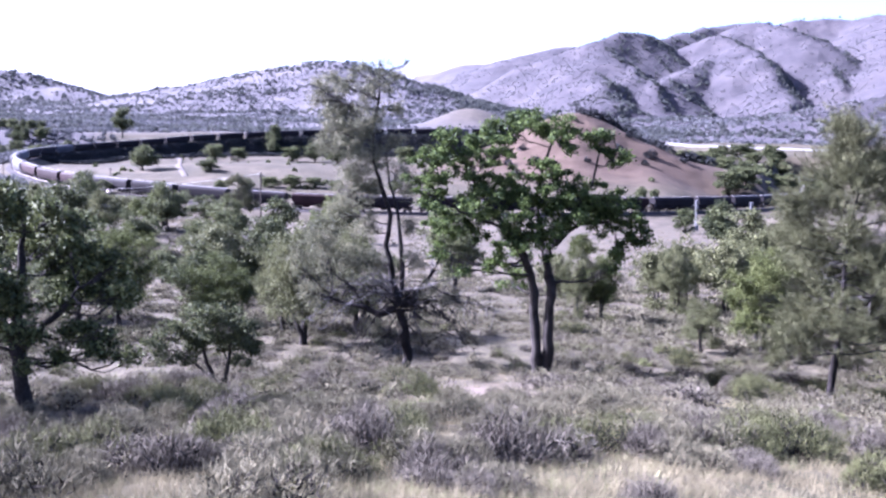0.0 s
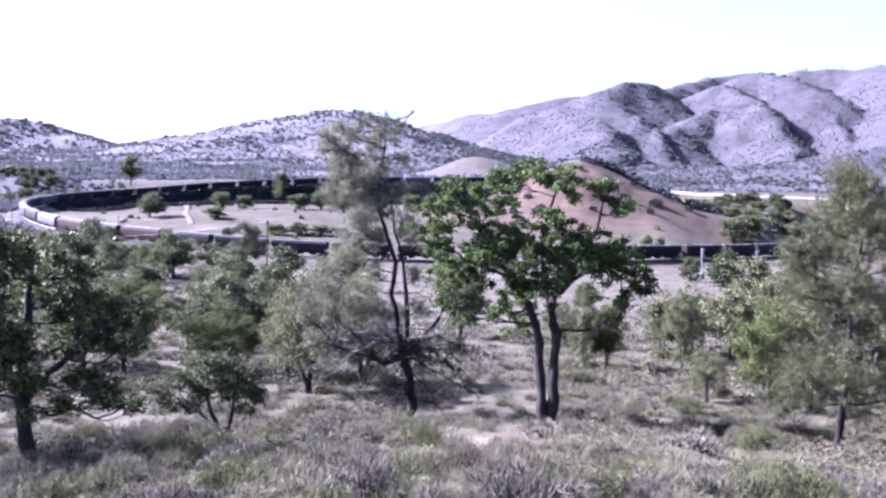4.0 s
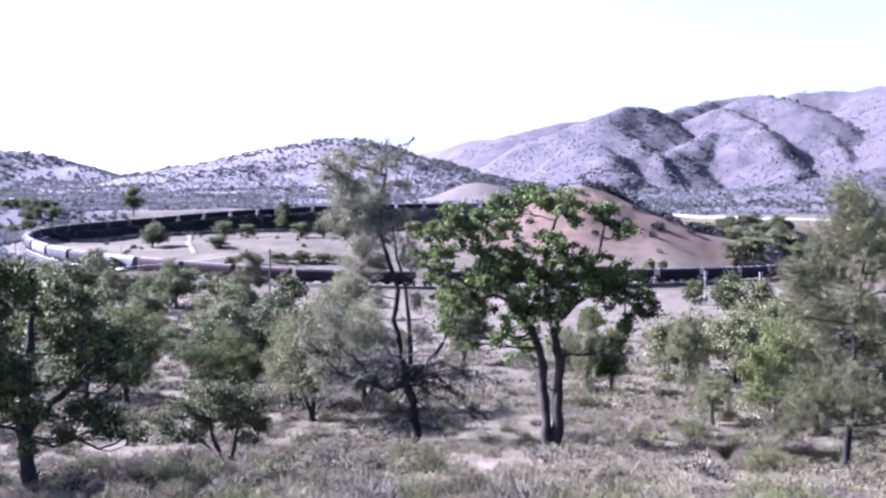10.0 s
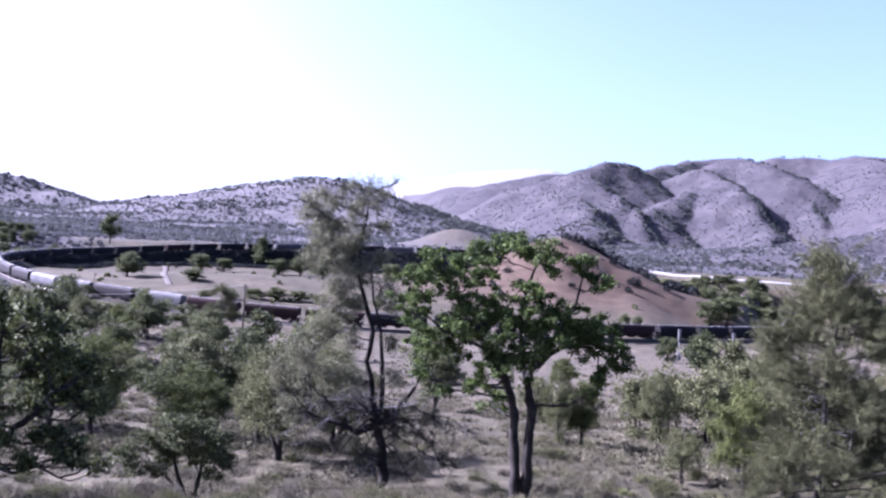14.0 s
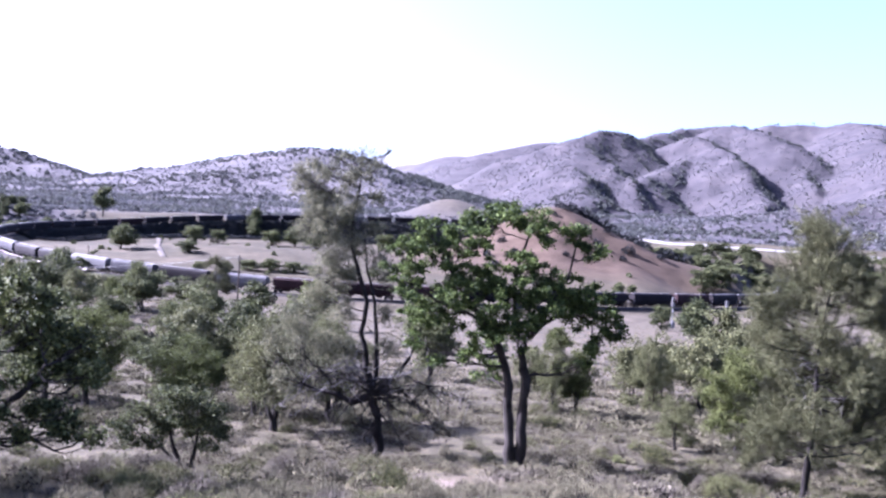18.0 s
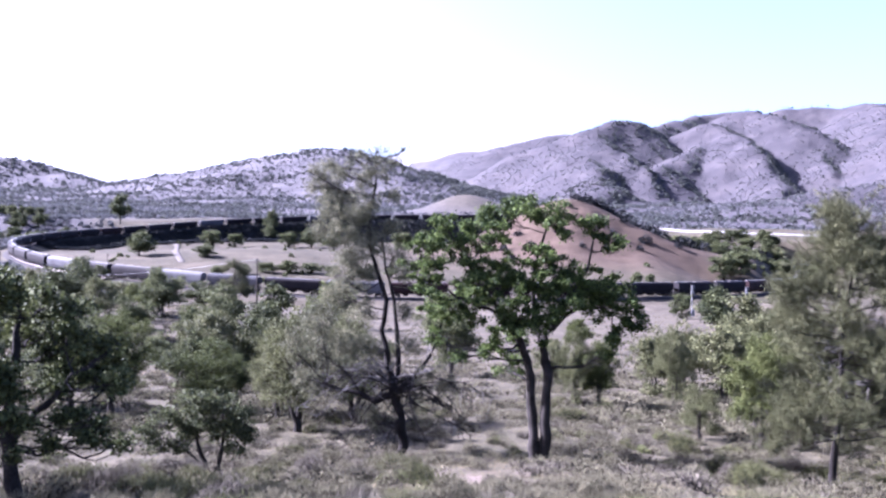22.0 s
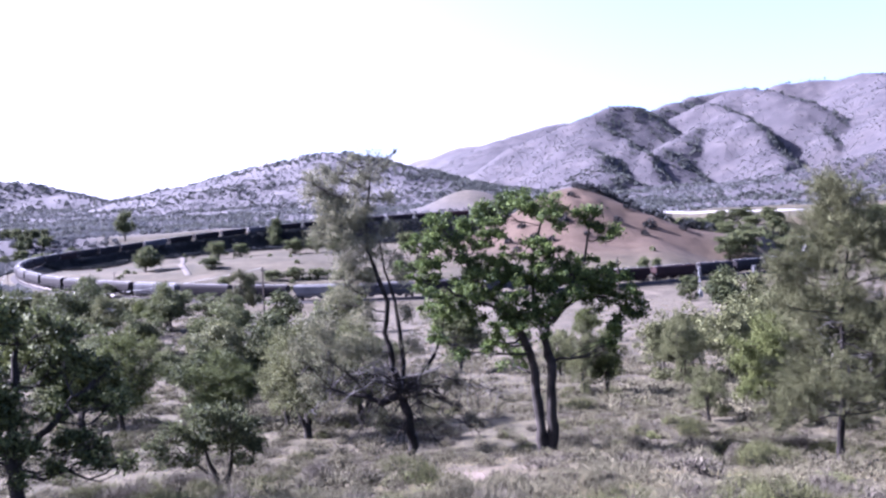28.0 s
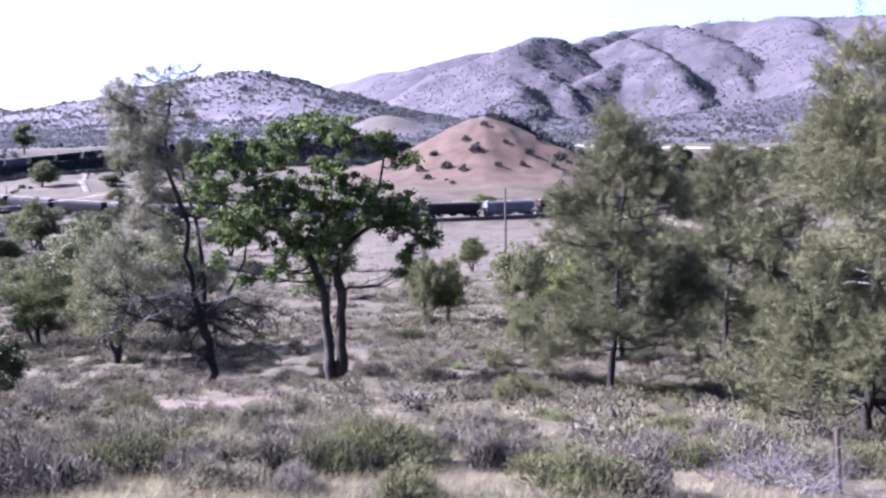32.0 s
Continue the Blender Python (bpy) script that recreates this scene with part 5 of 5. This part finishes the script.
def brush_mound(rng, blades, height, rx, ry, width, size):
    """A low mound of fine upright twigs over a tangle of stems coloured as dark as the shade inside: triangles, and the
    material of each.
    """
    humps = rng.uniform(-.75, .75, (5, 2)) * [rx, ry]
    tall, wide = height * rng.uniform(.55, 1, 5), rng.uniform(.4, .75, 5)
    tall[0], humps[0] = height, 0
    out, kinds = [], []
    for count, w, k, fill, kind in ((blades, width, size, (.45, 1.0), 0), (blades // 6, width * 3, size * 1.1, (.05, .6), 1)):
        pick = rng.randint(0, 5, count)
        d = rng.normal(0, 1, (count, 3))
        d[:, 2] = np.abs(d[:, 2])
        d /= np.linalg.norm(d, axis=1, keepdims=True)
        c = d * rng.uniform(*fill, (count, 1)) ** .5 * np.stack([wide[pick] * rx, wide[pick] * ry, tall[pick]], -1)
        c[:, :2] += humps[pick]
        t = d * .7 + [0, 0, .45] + rng.normal(0, .6, (count, 3))
        t /= np.linalg.norm(t, axis=1, keepdims=True)
        q = np.cross(t, rng.normal(0, 1, (count, 3)))
        q /= np.linalg.norm(q, axis=1, keepdims=True)
        k = rng.uniform(.5, 1.5, (count, 1)) * k
        out.append(np.stack([c - t * k / 2 - q * w / 2, c - t * k / 2 + q * w / 2, c + t * k / 2], 1))
        kinds.append(np.full(count, kind))
    return np.concatenate(out), np.concatenate(kinds)


def scatter(name, label, category, spots, templates, materials, seed):
    """Many small plants in one mesh; spots are (x, y, scale); templates are triangles, or triangles and their materials."""
    rng = np.random.RandomState(seed)
    materials = materials if isinstance(materials, list) else [materials]
    z = ground_z(spots[:, 0], spots[:, 1])
    out, index = [], []
    pick = rng.randint(0, len(templates), len(spots))
    for k, tm in enumerate(templates):
        tm, kinds = tm if isinstance(tm, tuple) else (tm, np.zeros(len(tm), int))
        sel = np.nonzero(pick == k)[0]
        if not len(sel):
            continue
        a = rng.uniform(0, 6.283, len(sel))
        c, s = np.cos(a)[:, None, None], np.sin(a)[:, None, None]
        v = tm[None] * spots[sel, 2][:, None, None, None]
        v = np.stack([v[..., 0] * c - v[..., 1] * s, v[..., 0] * s + v[..., 1] * c, v[..., 2]], -1)
        v = v + np.stack([spots[sel, 0], spots[sel, 1], z[sel]], -1)[:, None, None]
        out.append(v.reshape(-1, 3))
        index.append(np.tile(kinds, len(sel)))
    v = np.concatenate(out)
    ob = new(name, mesh_of(name, v, np.arange(len(v)).reshape(-1, 3), materials, index=np.concatenate(index)))
    return tagged(ob, label, category, kind="stuff")


def fan(rng, count, r0, r1, a0=-36, a1=42, power=1.0):
    u = rng.uniform(0, 1, count)
    r = r0 * (r1 / r0) ** (u ** power)
    a = np.radians(rng.uniform(a0, a1, count))
    return r * np.sin(a), r * np.cos(a)


rng = np.random.RandomState(77)
bare_patch = lambda x, y: np.exp(-((x - 0.9) / 2.4) ** 2 - ((y - 20.8) / 2.0) ** 2)
# dry grass
x, y = fan(rng, 58000, 2.6, 75)
keep = (rng.uniform(0, 1, len(x)) > 0.7 * bare_patch(x, y)) & (rough(x, y, 7, 41) + rng.normal(0, .35, len(x)) > -0.5)
x, y = x[keep], y[keep]
spots = np.stack([x, y, rng.uniform(.6, 1.35, len(x))], -1)
scatter("dry_grass", "tufts of dry straw-coloured grass over the slope", "grass", spots, [spray(rng, 15, .17, .26, .0045) for _ in range(8)], STRAW, 1)
# greener grass in patches
x, y = fan(rng, 12000, 5, 60)
keep = rough(x, y, 9, 55) + rng.normal(0, .15, len(x)) > 0.36
spots = np.stack([x[keep], y[keep], rng.uniform(.6, 1.2, keep.sum())], -1)
scatter("green_grass", "patches of greenish grass among the straw", "grass", spots, [spray(rng, 11, .18, .22, .007) for _ in range(5)], GREEN_GRASS, 2)
# grey brush, finely built where it is near: distinct mounds, about one to each cell of a loose grid
FEET = [(3.2, 28.2, 1.5), (-7.1, 15.1, .9), (-6.6, 26.3, 1.1), (10.8, 24.5, 1.1), (-1.2, 32.2, 1.4), (14.5, 18.4, .9)]


def mounds(rng, cell, r0, r1, keep_share, seed):
    n = int(r1 / cell)
    gx, gy = np.meshgrid(np.arange(-n, n + 1) * cell, np.arange(1, n + 1) * cell)
    x, y = gx.ravel() + rng.uniform(-.42, .42, gx.size) * cell, gy.ravel() + rng.uniform(-.42, .42, gx.size) * cell
    r, a = np.hypot(x, y), np.degrees(np.arctan2(x, y))
    k = (r > r0) & (r < r1) & (a > -38) & (a < 44) & (rough(x, y, 6, seed) + rng.normal(0, .35, x.size) > keep_share) & (rng.uniform(0, 1, x.size) > 1.3 * bare_patch(x, y))
    for fx, fy, fr in FEET:
        k &= np.hypot(x - fx, y - fy) > fr
    return x[k], y[k]


for name, label, r0, r1, cell, share, blades, width, size, material, seed in (
        ("brush", "low grey-brown brush over the slope", 3.0, 17, 1.35, -.15, 4400, .006, .085, BRUSH, 61),
        ("mauve_brush", "low mauve-grey dry brush over the slope", 3.5, 17, 1.8, .1, 4400, .006, .085, MAUVE_BRUSH, 62),
        ("green_brush", "low olive-green brush over the slope", 4.0, 17, 2.3, .25, 3600, .007, .075, OLIVE_BRUSH, 63),
        ("slope_brush", "grey brush in mounds down the slope", 16, 52, 1.3, -.8, 720, .014, .075, BRUSH, 64),
        ("slope_mauve_brush", "mauve-grey dry brush in mounds down the slope", 16, 52, 2.1, .0, 760, .014, .075, MAUVE_BRUSH, 66),
        ("olive_brush", "olive-green brush in mounds down the slope", 16, 52, 2.2, .15, 760, .014, .07, OLIVE_BRUSH, 65)):
    x, y = mounds(rng, cell, r0, r1, share, seed)
    spots = np.stack([x, y, rng.uniform(.6, 1.25, len(x))], -1)
    scatter(name, label, "brush", spots, [brush_mound(rng, blades, rng.uniform(.3, .5), rng.uniform(.5, .95), rng.uniform(.35, .6), width, size) for _ in range(8)], [material, SHADED_CORE], seed)
x, y = fan(rng, 4600, 40, 190)
keep = rough(x, y, 16, 62) + rng.normal(0, .4, len(x)) > np.where((x > -5) & (np.hypot(x, y) > 95), .8, -.15)
spots = np.stack([x[keep], y[keep], rng.uniform(.6, 1.6, keep.sum())], -1)
scatter("lower_brush", "grey brush scattered down the lower slope", "brush", spots, [brush_mound(rng, 240, .42, .95, .65, .032, .10) for _ in range(6)], [BRUSH, SHADED_CORE], 14)
# straw field beyond
x, y = fan(rng, 9000, 70, 300)
spots = np.stack([x, y, rng.uniform(1.0, 2.2, len(x))], -1)
scatter("field_grass", "short dry grass of the far field", "grass", spots, [spray(rng, 7, .3, .5, .05) for _ in range(5)], FIELD_STRAW, 4)
# bushes inside the loop, and near-black brush as the shade of the bank below the far side of the track
x, y = fan(rng, 800, 335, 640, -24, 23)
keep = (rough(x, y, 60, 71) > 0.55) | (rng.uniform(0, 1, len(x)) > .95)
keep &= (np.abs(np.hypot(x - LOOP_X, y - LOOP_Y) - LOOP_R) > 8) & (np.hypot(x - 65.5, y - 466) > 66)
spots = np.stack([x[keep], y[keep], rng.uniform(.8, 2.0, keep.sum())], -1)
scatter("valley_brush", "dark bushes scattered inside the railway loop", "brush", spots, [bush_blades(rng, 90, 1.1, .8, .35, .5) for _ in range(5)], DULL_LEAF, 5)
x, y = fan(rng, 7000, 300, 760, -40, -19)
keep = (np.hypot(x - LOOP_X, y - LOOP_Y) > LOOP_R + 9) & (rough(x, y, 50, 73) + rng.normal(0, .3, len(x)) > -.2)
spots = np.stack([x[keep], y[keep], rng.uniform(1.0, 2.6, keep.sum())], -1)
scatter("outer_brush", "haze-coloured brush on the valley side outside the loop", "brush", spots, [bush_blades(rng, 80, 1.1, .9, .4, .55) for _ in range(5)], HAZED_BRUSH, 16)
x, y = fan(rng, 4200, 450, 620, 12, 34)
keep = (np.hypot(x - 65.5, y - 466) > 78) & (rough(x, y, 50, 74) + rng.normal(0, .3, len(x)) > .05) & (np.abs((y - EAST_Y) * EAST_C - (x - EAST_X) * EAST_S) > 12)
spots = np.stack([x[keep], y[keep], rng.uniform(.8, 2.2, keep.sum())], -1)
scatter("roadside_brush", "dark brush along the valley road", "brush", spots, [bush_blades(rng, 80, 1.1, .9, .4, .55) for _ in range(5)], DULL_LEAF, 17)
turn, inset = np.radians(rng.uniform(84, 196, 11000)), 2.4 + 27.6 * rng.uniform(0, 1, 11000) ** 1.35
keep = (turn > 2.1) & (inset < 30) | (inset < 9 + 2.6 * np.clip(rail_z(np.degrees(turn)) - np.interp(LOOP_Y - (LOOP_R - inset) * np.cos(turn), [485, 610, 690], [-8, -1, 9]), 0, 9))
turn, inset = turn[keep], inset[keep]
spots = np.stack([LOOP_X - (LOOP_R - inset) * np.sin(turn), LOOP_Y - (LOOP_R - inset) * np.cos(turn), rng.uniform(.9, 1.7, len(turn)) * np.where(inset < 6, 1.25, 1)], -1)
scatter("bank_brush", "brush coloured as dark as the shade on the railway embankment", "brush", spots, [bush_blades(rng, 60, 1.0, 1.0, .5, .6) for _ in range(5)], SHADE_BRUSH, 15)
# brush of the mountains
x, y = fan(rng, 120000, 705, 3900, -37, 44, 0.75)
keep = rough(x, y, 190, 81) * .8 + rng.normal(0, .35, len(x)) > np.interp(np.hypot(x, y), [700, 1500, 2200, 3500], [-.05, -.12, -.08, .15])
keep &= (np.hypot(x - 28, y - 1010) > 70) & (np.abs(np.hypot(x - BEND_X, y - BEND_Y) - BEND_R) > 9)
x, y = x[keep], y[keep]
big = np.interp(np.hypot(x, y), [700, 1500, 3500], [1.4, 1.8, 2.2])
spots = np.stack([x, y, big * rng.uniform(.5, 1.35, len(x))], -1)
scatter("mountain_brush", "haze-coloured brush and oaks dotting the far slopes", "brush", spots, [bush_blades(rng, 10, 1.1, .9, 1.2, 1.2) for _ in range(6)], HAZED_BRUSH, 6)

x, y = fan(rng, 26000, 715, 2000, -37, 44, 0.8)
keep = (rough(x, y, 130, 83) + rng.normal(0, .22, len(x)) > .22) & (np.hypot(x - 28, y - 1010) > 75) & (np.abs(np.hypot(x - BEND_X, y - BEND_Y) - BEND_R) > 12)
x, y = x[keep], y[keep]
spots = np.stack([x, y, np.interp(np.hypot(x, y), [700, 2000], [2.2, 3.2]) * rng.uniform(.6, 1.4, len(x))], -1)
scatter("valley_woods", "grey-green oak woods on the lower far slopes", "woods", spots, [bush_blades(rng, 22, 1.5, 1.0, .8, 1.0) for _ in range(6)], HAZED_WOODS, 7)
# denser woods on the slopes that face east, added to deepen their shade
x, y = fan(rng, 70000, 1500, 3900, -37, 44, 0.9)
east = (ground_z(x - 12, y) - ground_z(x + 12, y)) / 24
keep = east + rng.normal(0, .1, len(x)) > .24
x, y = x[keep], y[keep]
spots = np.stack([x, y, rng.uniform(2.6, 5.0, len(x))], -1)
scatter("mountain_woods", "oak woods deepening the shade of the east mountain slopes", "woods", spots, [bush_blades(rng, 14, 1.3, 1.0, 1.1, 1.2) for _ in range(6)], HAZED_WOODS, 8)

# bushes on the cone that stand apart
first_bush = None
for i, (x, y, s) in enumerate([(28, 420, 2.2), (40, 418, 2.6), (36, 436, 2.0), (55, 428, 3.0), (52, 442, 2.0), (62, 452, 1.8), (80, 430, 2.2), (74, 470, 3.6), (80, 474, 4.4), (86, 472, 3.4), (92, 476, 4.6), (99, 474, 3.6), (70, 462, 2.4), (105, 468, 4.0), (111, 463, 3.4), (118, 458, 3.6), (84, 480, 4.8), (96, 482, 5), (110, 474, 4.4), (124, 462, 4.2), (68, 470, 3), (130, 456, 3.4), (77, 478, 4.2), (103, 478, 4.8), (96, 462, 2.0), (47, 410, 2.0), (31, 405, 1.8), (63, 412, 1.6), (75, 418, 1.7), (90, 420, 1.9), (95, 432, 3.2), (88, 448, 1.8), (104, 446, 2.4), (112, 436, 2.0), (22, 440, 2.6), (70, 436, 1.5)]):
    x += 1.5
    if first_bush is None:
        r2 = np.random.RandomState(5)
        first_bush = thing("bush", "round dark bush on the bare cone", "bush", pose(x, y, gz(x, y)) @ Matrix.Scale(1.35 * s, 4), "bushes on the cone")
        v = bush_blades(r2, 260, 1.1, .9, .16, .3)
        part("crown", mesh_of("crown", v.reshape(-1, 3), np.arange(v.shape[0] * 3).reshape(-1, 3), [SHADE_BRUSH]), None, first_bush)
        for _ in range(3):
            v, f = tubes([bough(r2, (0, 0, -.2), (r2.normal(0, .4), r2.normal(0, .4), .7), .06, .02)], 5)
            part("stem", mesh_of("stem", v, f, [BARK]), None, first_bush)
    else:
        copy_thing(first_bush, pose(0, 0, 0)).matrix_world = pose(x, y, gz(x, y), 0, 0, 50 * i) @ Matrix.Scale(1.35 * s, 4)

# shrubs that stand out in the foreground
def shrub(seed, place, label="low dusty grey-brown shrub in the dry grass", leaf=None):
    r2 = np.random.RandomState(seed)
    root = thing("shrub", label, "shrub", place, "shrubs of the foreground")
    v, kinds = brush_mound(r2, 4600, .58, .85, .6, .008, .10)
    part("crown", mesh_of("crown", v.reshape(-1, 3), np.arange(v.shape[0] * 3).reshape(-1, 3), [leaf or (MAUVE_BRUSH if seed % 2 else OLIVE_BRUSH), SHADED_CORE], index=kinds), None, root)
    for _ in range(5):
        v, f = tubes([bough(r2, (r2.normal(0, .05), r2.normal(0, .05), -.08), (r2.normal(0, .3), r2.normal(0, .3), .36), .014, .004)], 5)
        part("stem", mesh_of("stem", v, f, [PINE_BARK]), None, root)
    return root


# some are set to darken the shadow patches by the left oak and pines
shrubs = []
for i, (x, y) in enumerate([(12.6, 24.5), (14.5, 26.8), (15.7, 27.7), (8.8, 24.5), (7.7, 22.6), (8.4, 13.1), (8.8, 12.9), (10.2, 14.3), (10.6, 14.5), (5.6, 11.6), (6.0, 11.9), (3.2, 11.3), (3.8, 11.0), (-1.7, 20.0), (5.9, 42.6), (5.1, 42.9), (6.5, 10.0), (7.2, 10.3), (-0.5, 19.7), (-2.5, 8.4), (-1.2, 8.4), (-0.8, 9.6), (1.8, 10.4), (2.3, 10.1), (4.4, 11.7), (7.5, 23.6), (8.3, 23.2), (0.7, 9.7), (-3.7, 8.8), (-0.1, 8.4), (-3.9, 22.3), (-2.8, 20.9), (11.0, 26.2), (5.2, 13.0), (9.0, 34.2), (6.2, 30.2), (-5.6, 17.6), (-6.4, 18.6), (-7.3, 20.0), (-8.2, 21.0), (-5.0, 19.2), (-6.0, 20.8), (-4.6, 15.2), (-5.5, 14.7), (-3.7, 14.0), (-9.4, 22.4), (-4.2, 17.0), (-2.9, 12.9), (8.2, 26.3), (9.0, 25.9), (9.8, 26.4), (10.5, 27.1), (12.5, 25.7), (13.3, 26.3), (14.2, 26.8), (15.1, 27.5), (11.6, 24.9), (7.2, 48.8), (6.6, 49.4), (10.4, 16.2), (9.7, 16.6), (5.9, 13.9), (11.2, 13.4), (-1.6, 9.0), (-2.2, 9.3), (-4.0, 9.0), (-0.3, 9.9)]):
    m = pose(x, y, gz(x, y), 0, 0, 67 * i) @ Matrix.Scale(.75 + .5 * ((i * 37) % 10) / 10, 4)
    if i < 4:
        shrubs.append(shrub(50 + i, m))
    else:
        copy_thing(shrubs[i % 4], pose(0, 0, 0)).matrix_world = m

YELLOW = [(8.9, 36.6, 0.5), (5.9, 36.1, 0.5), (7.5, 33.3, 0.5), (7.9, 18.3, 0.5), (4.2, 13.0, 0.5), (-0.8, 19.0, 0.5), (8.6, 23.7, 0.5), (7.5, 26.3, 0.5)]
yellow = None
for i, (x, y, k) in enumerate(YELLOW):
    m = pose(x, y, gz(x, y), 0, 0, 41 * i) @ Matrix.Scale(k, 4)
    if yellow is None:
        yellow = shrub(91, m, "small yellow-green shrub in the dry grass", GREEN_GRASS)
    else:
        copy_thing(yellow, pose(0, 0, 0)).matrix_world = m

# ---------------------------------------------------------------- small things near the camera
post = thing("fence_post", "dark weathered leaning wooden fence post", "fence post", pose(10.2, 11.6, gz(10.2, 11.6) - .3, 0, -5, 0))
part("stake", rod(bmesh.new(), (0, 0, 0), (0, 0, 1.2), .035, 7, .028), POLE_WOOD, post)
part("wire_staple", rod(bmesh.new(), (-.04, -.035, .95), (.04, -.035, .97), .006, 5), GALVANIZED, post)
stub = thing("burnt_stump", "short charred stump in the dry grass", "stump", pose(8.9, 17.9, gz(8.9, 17.9) - .1))
v, f = tubes([([(0, 0, 0), (.02, 0, .16), (.05, .01, .3), (.04, .02, .4)], [.10, .08, .06, .03]), ([(.02, 0, .12), (.1, 0, .24), (.13, 0, .3)], [.04, .03, .02])], 7)
part("wood", mesh_of("wood", v, f, [UNDERFRAME]), None, stub)
rock = thing("pale_rock", "small pale rock in the grass", "rock", pose(-1.75, 8.3, gz(-1.75, 8.3)))
bm = bmesh.new()
bmesh.ops.create_icosphere(bm, subdivisions=2, radius=.11)
for v_ in bm.verts:
    v_.co *= 1 + .35 * noise.noise(v_.co * 9)
    v_.co.z *= .8
part("stone", bm, CONCRETE, rock)
r3 = np.random.RandomState(9)
pile = thing("brush_pile", "pile of grey dead twigs by the fence post", "brush pile", pose(9.4, 11.75, gz(9.4, 11.75)) @ Matrix.Scale(1.15, 4))
for _ in range(120):
    p0 = np.array((r3.normal(0, .42), r3.normal(0, .3), r3.uniform(-.02, .12)))
    b = bough(r3, p0, p0 + (r3.normal(0, .3), r3.normal(0, .25), r3.uniform(.05, .3)), .008, .003, .25, 6)
    v, f = tubes([b] + [bough(r3, b[0][k], b[0][k] + r3.normal(0, .1, 3), .004, .002, .25, 5) for k in (2, 3, 4, 5)], 4)
    part("twig", mesh_of("twig", v, f, [DEAD_TWIG]), None, pile)


# ---------------------------------------------------------------- what moves
def motions():
    for i, car in enumerate(cars):
        walk(car, car_rows(i))


motions()
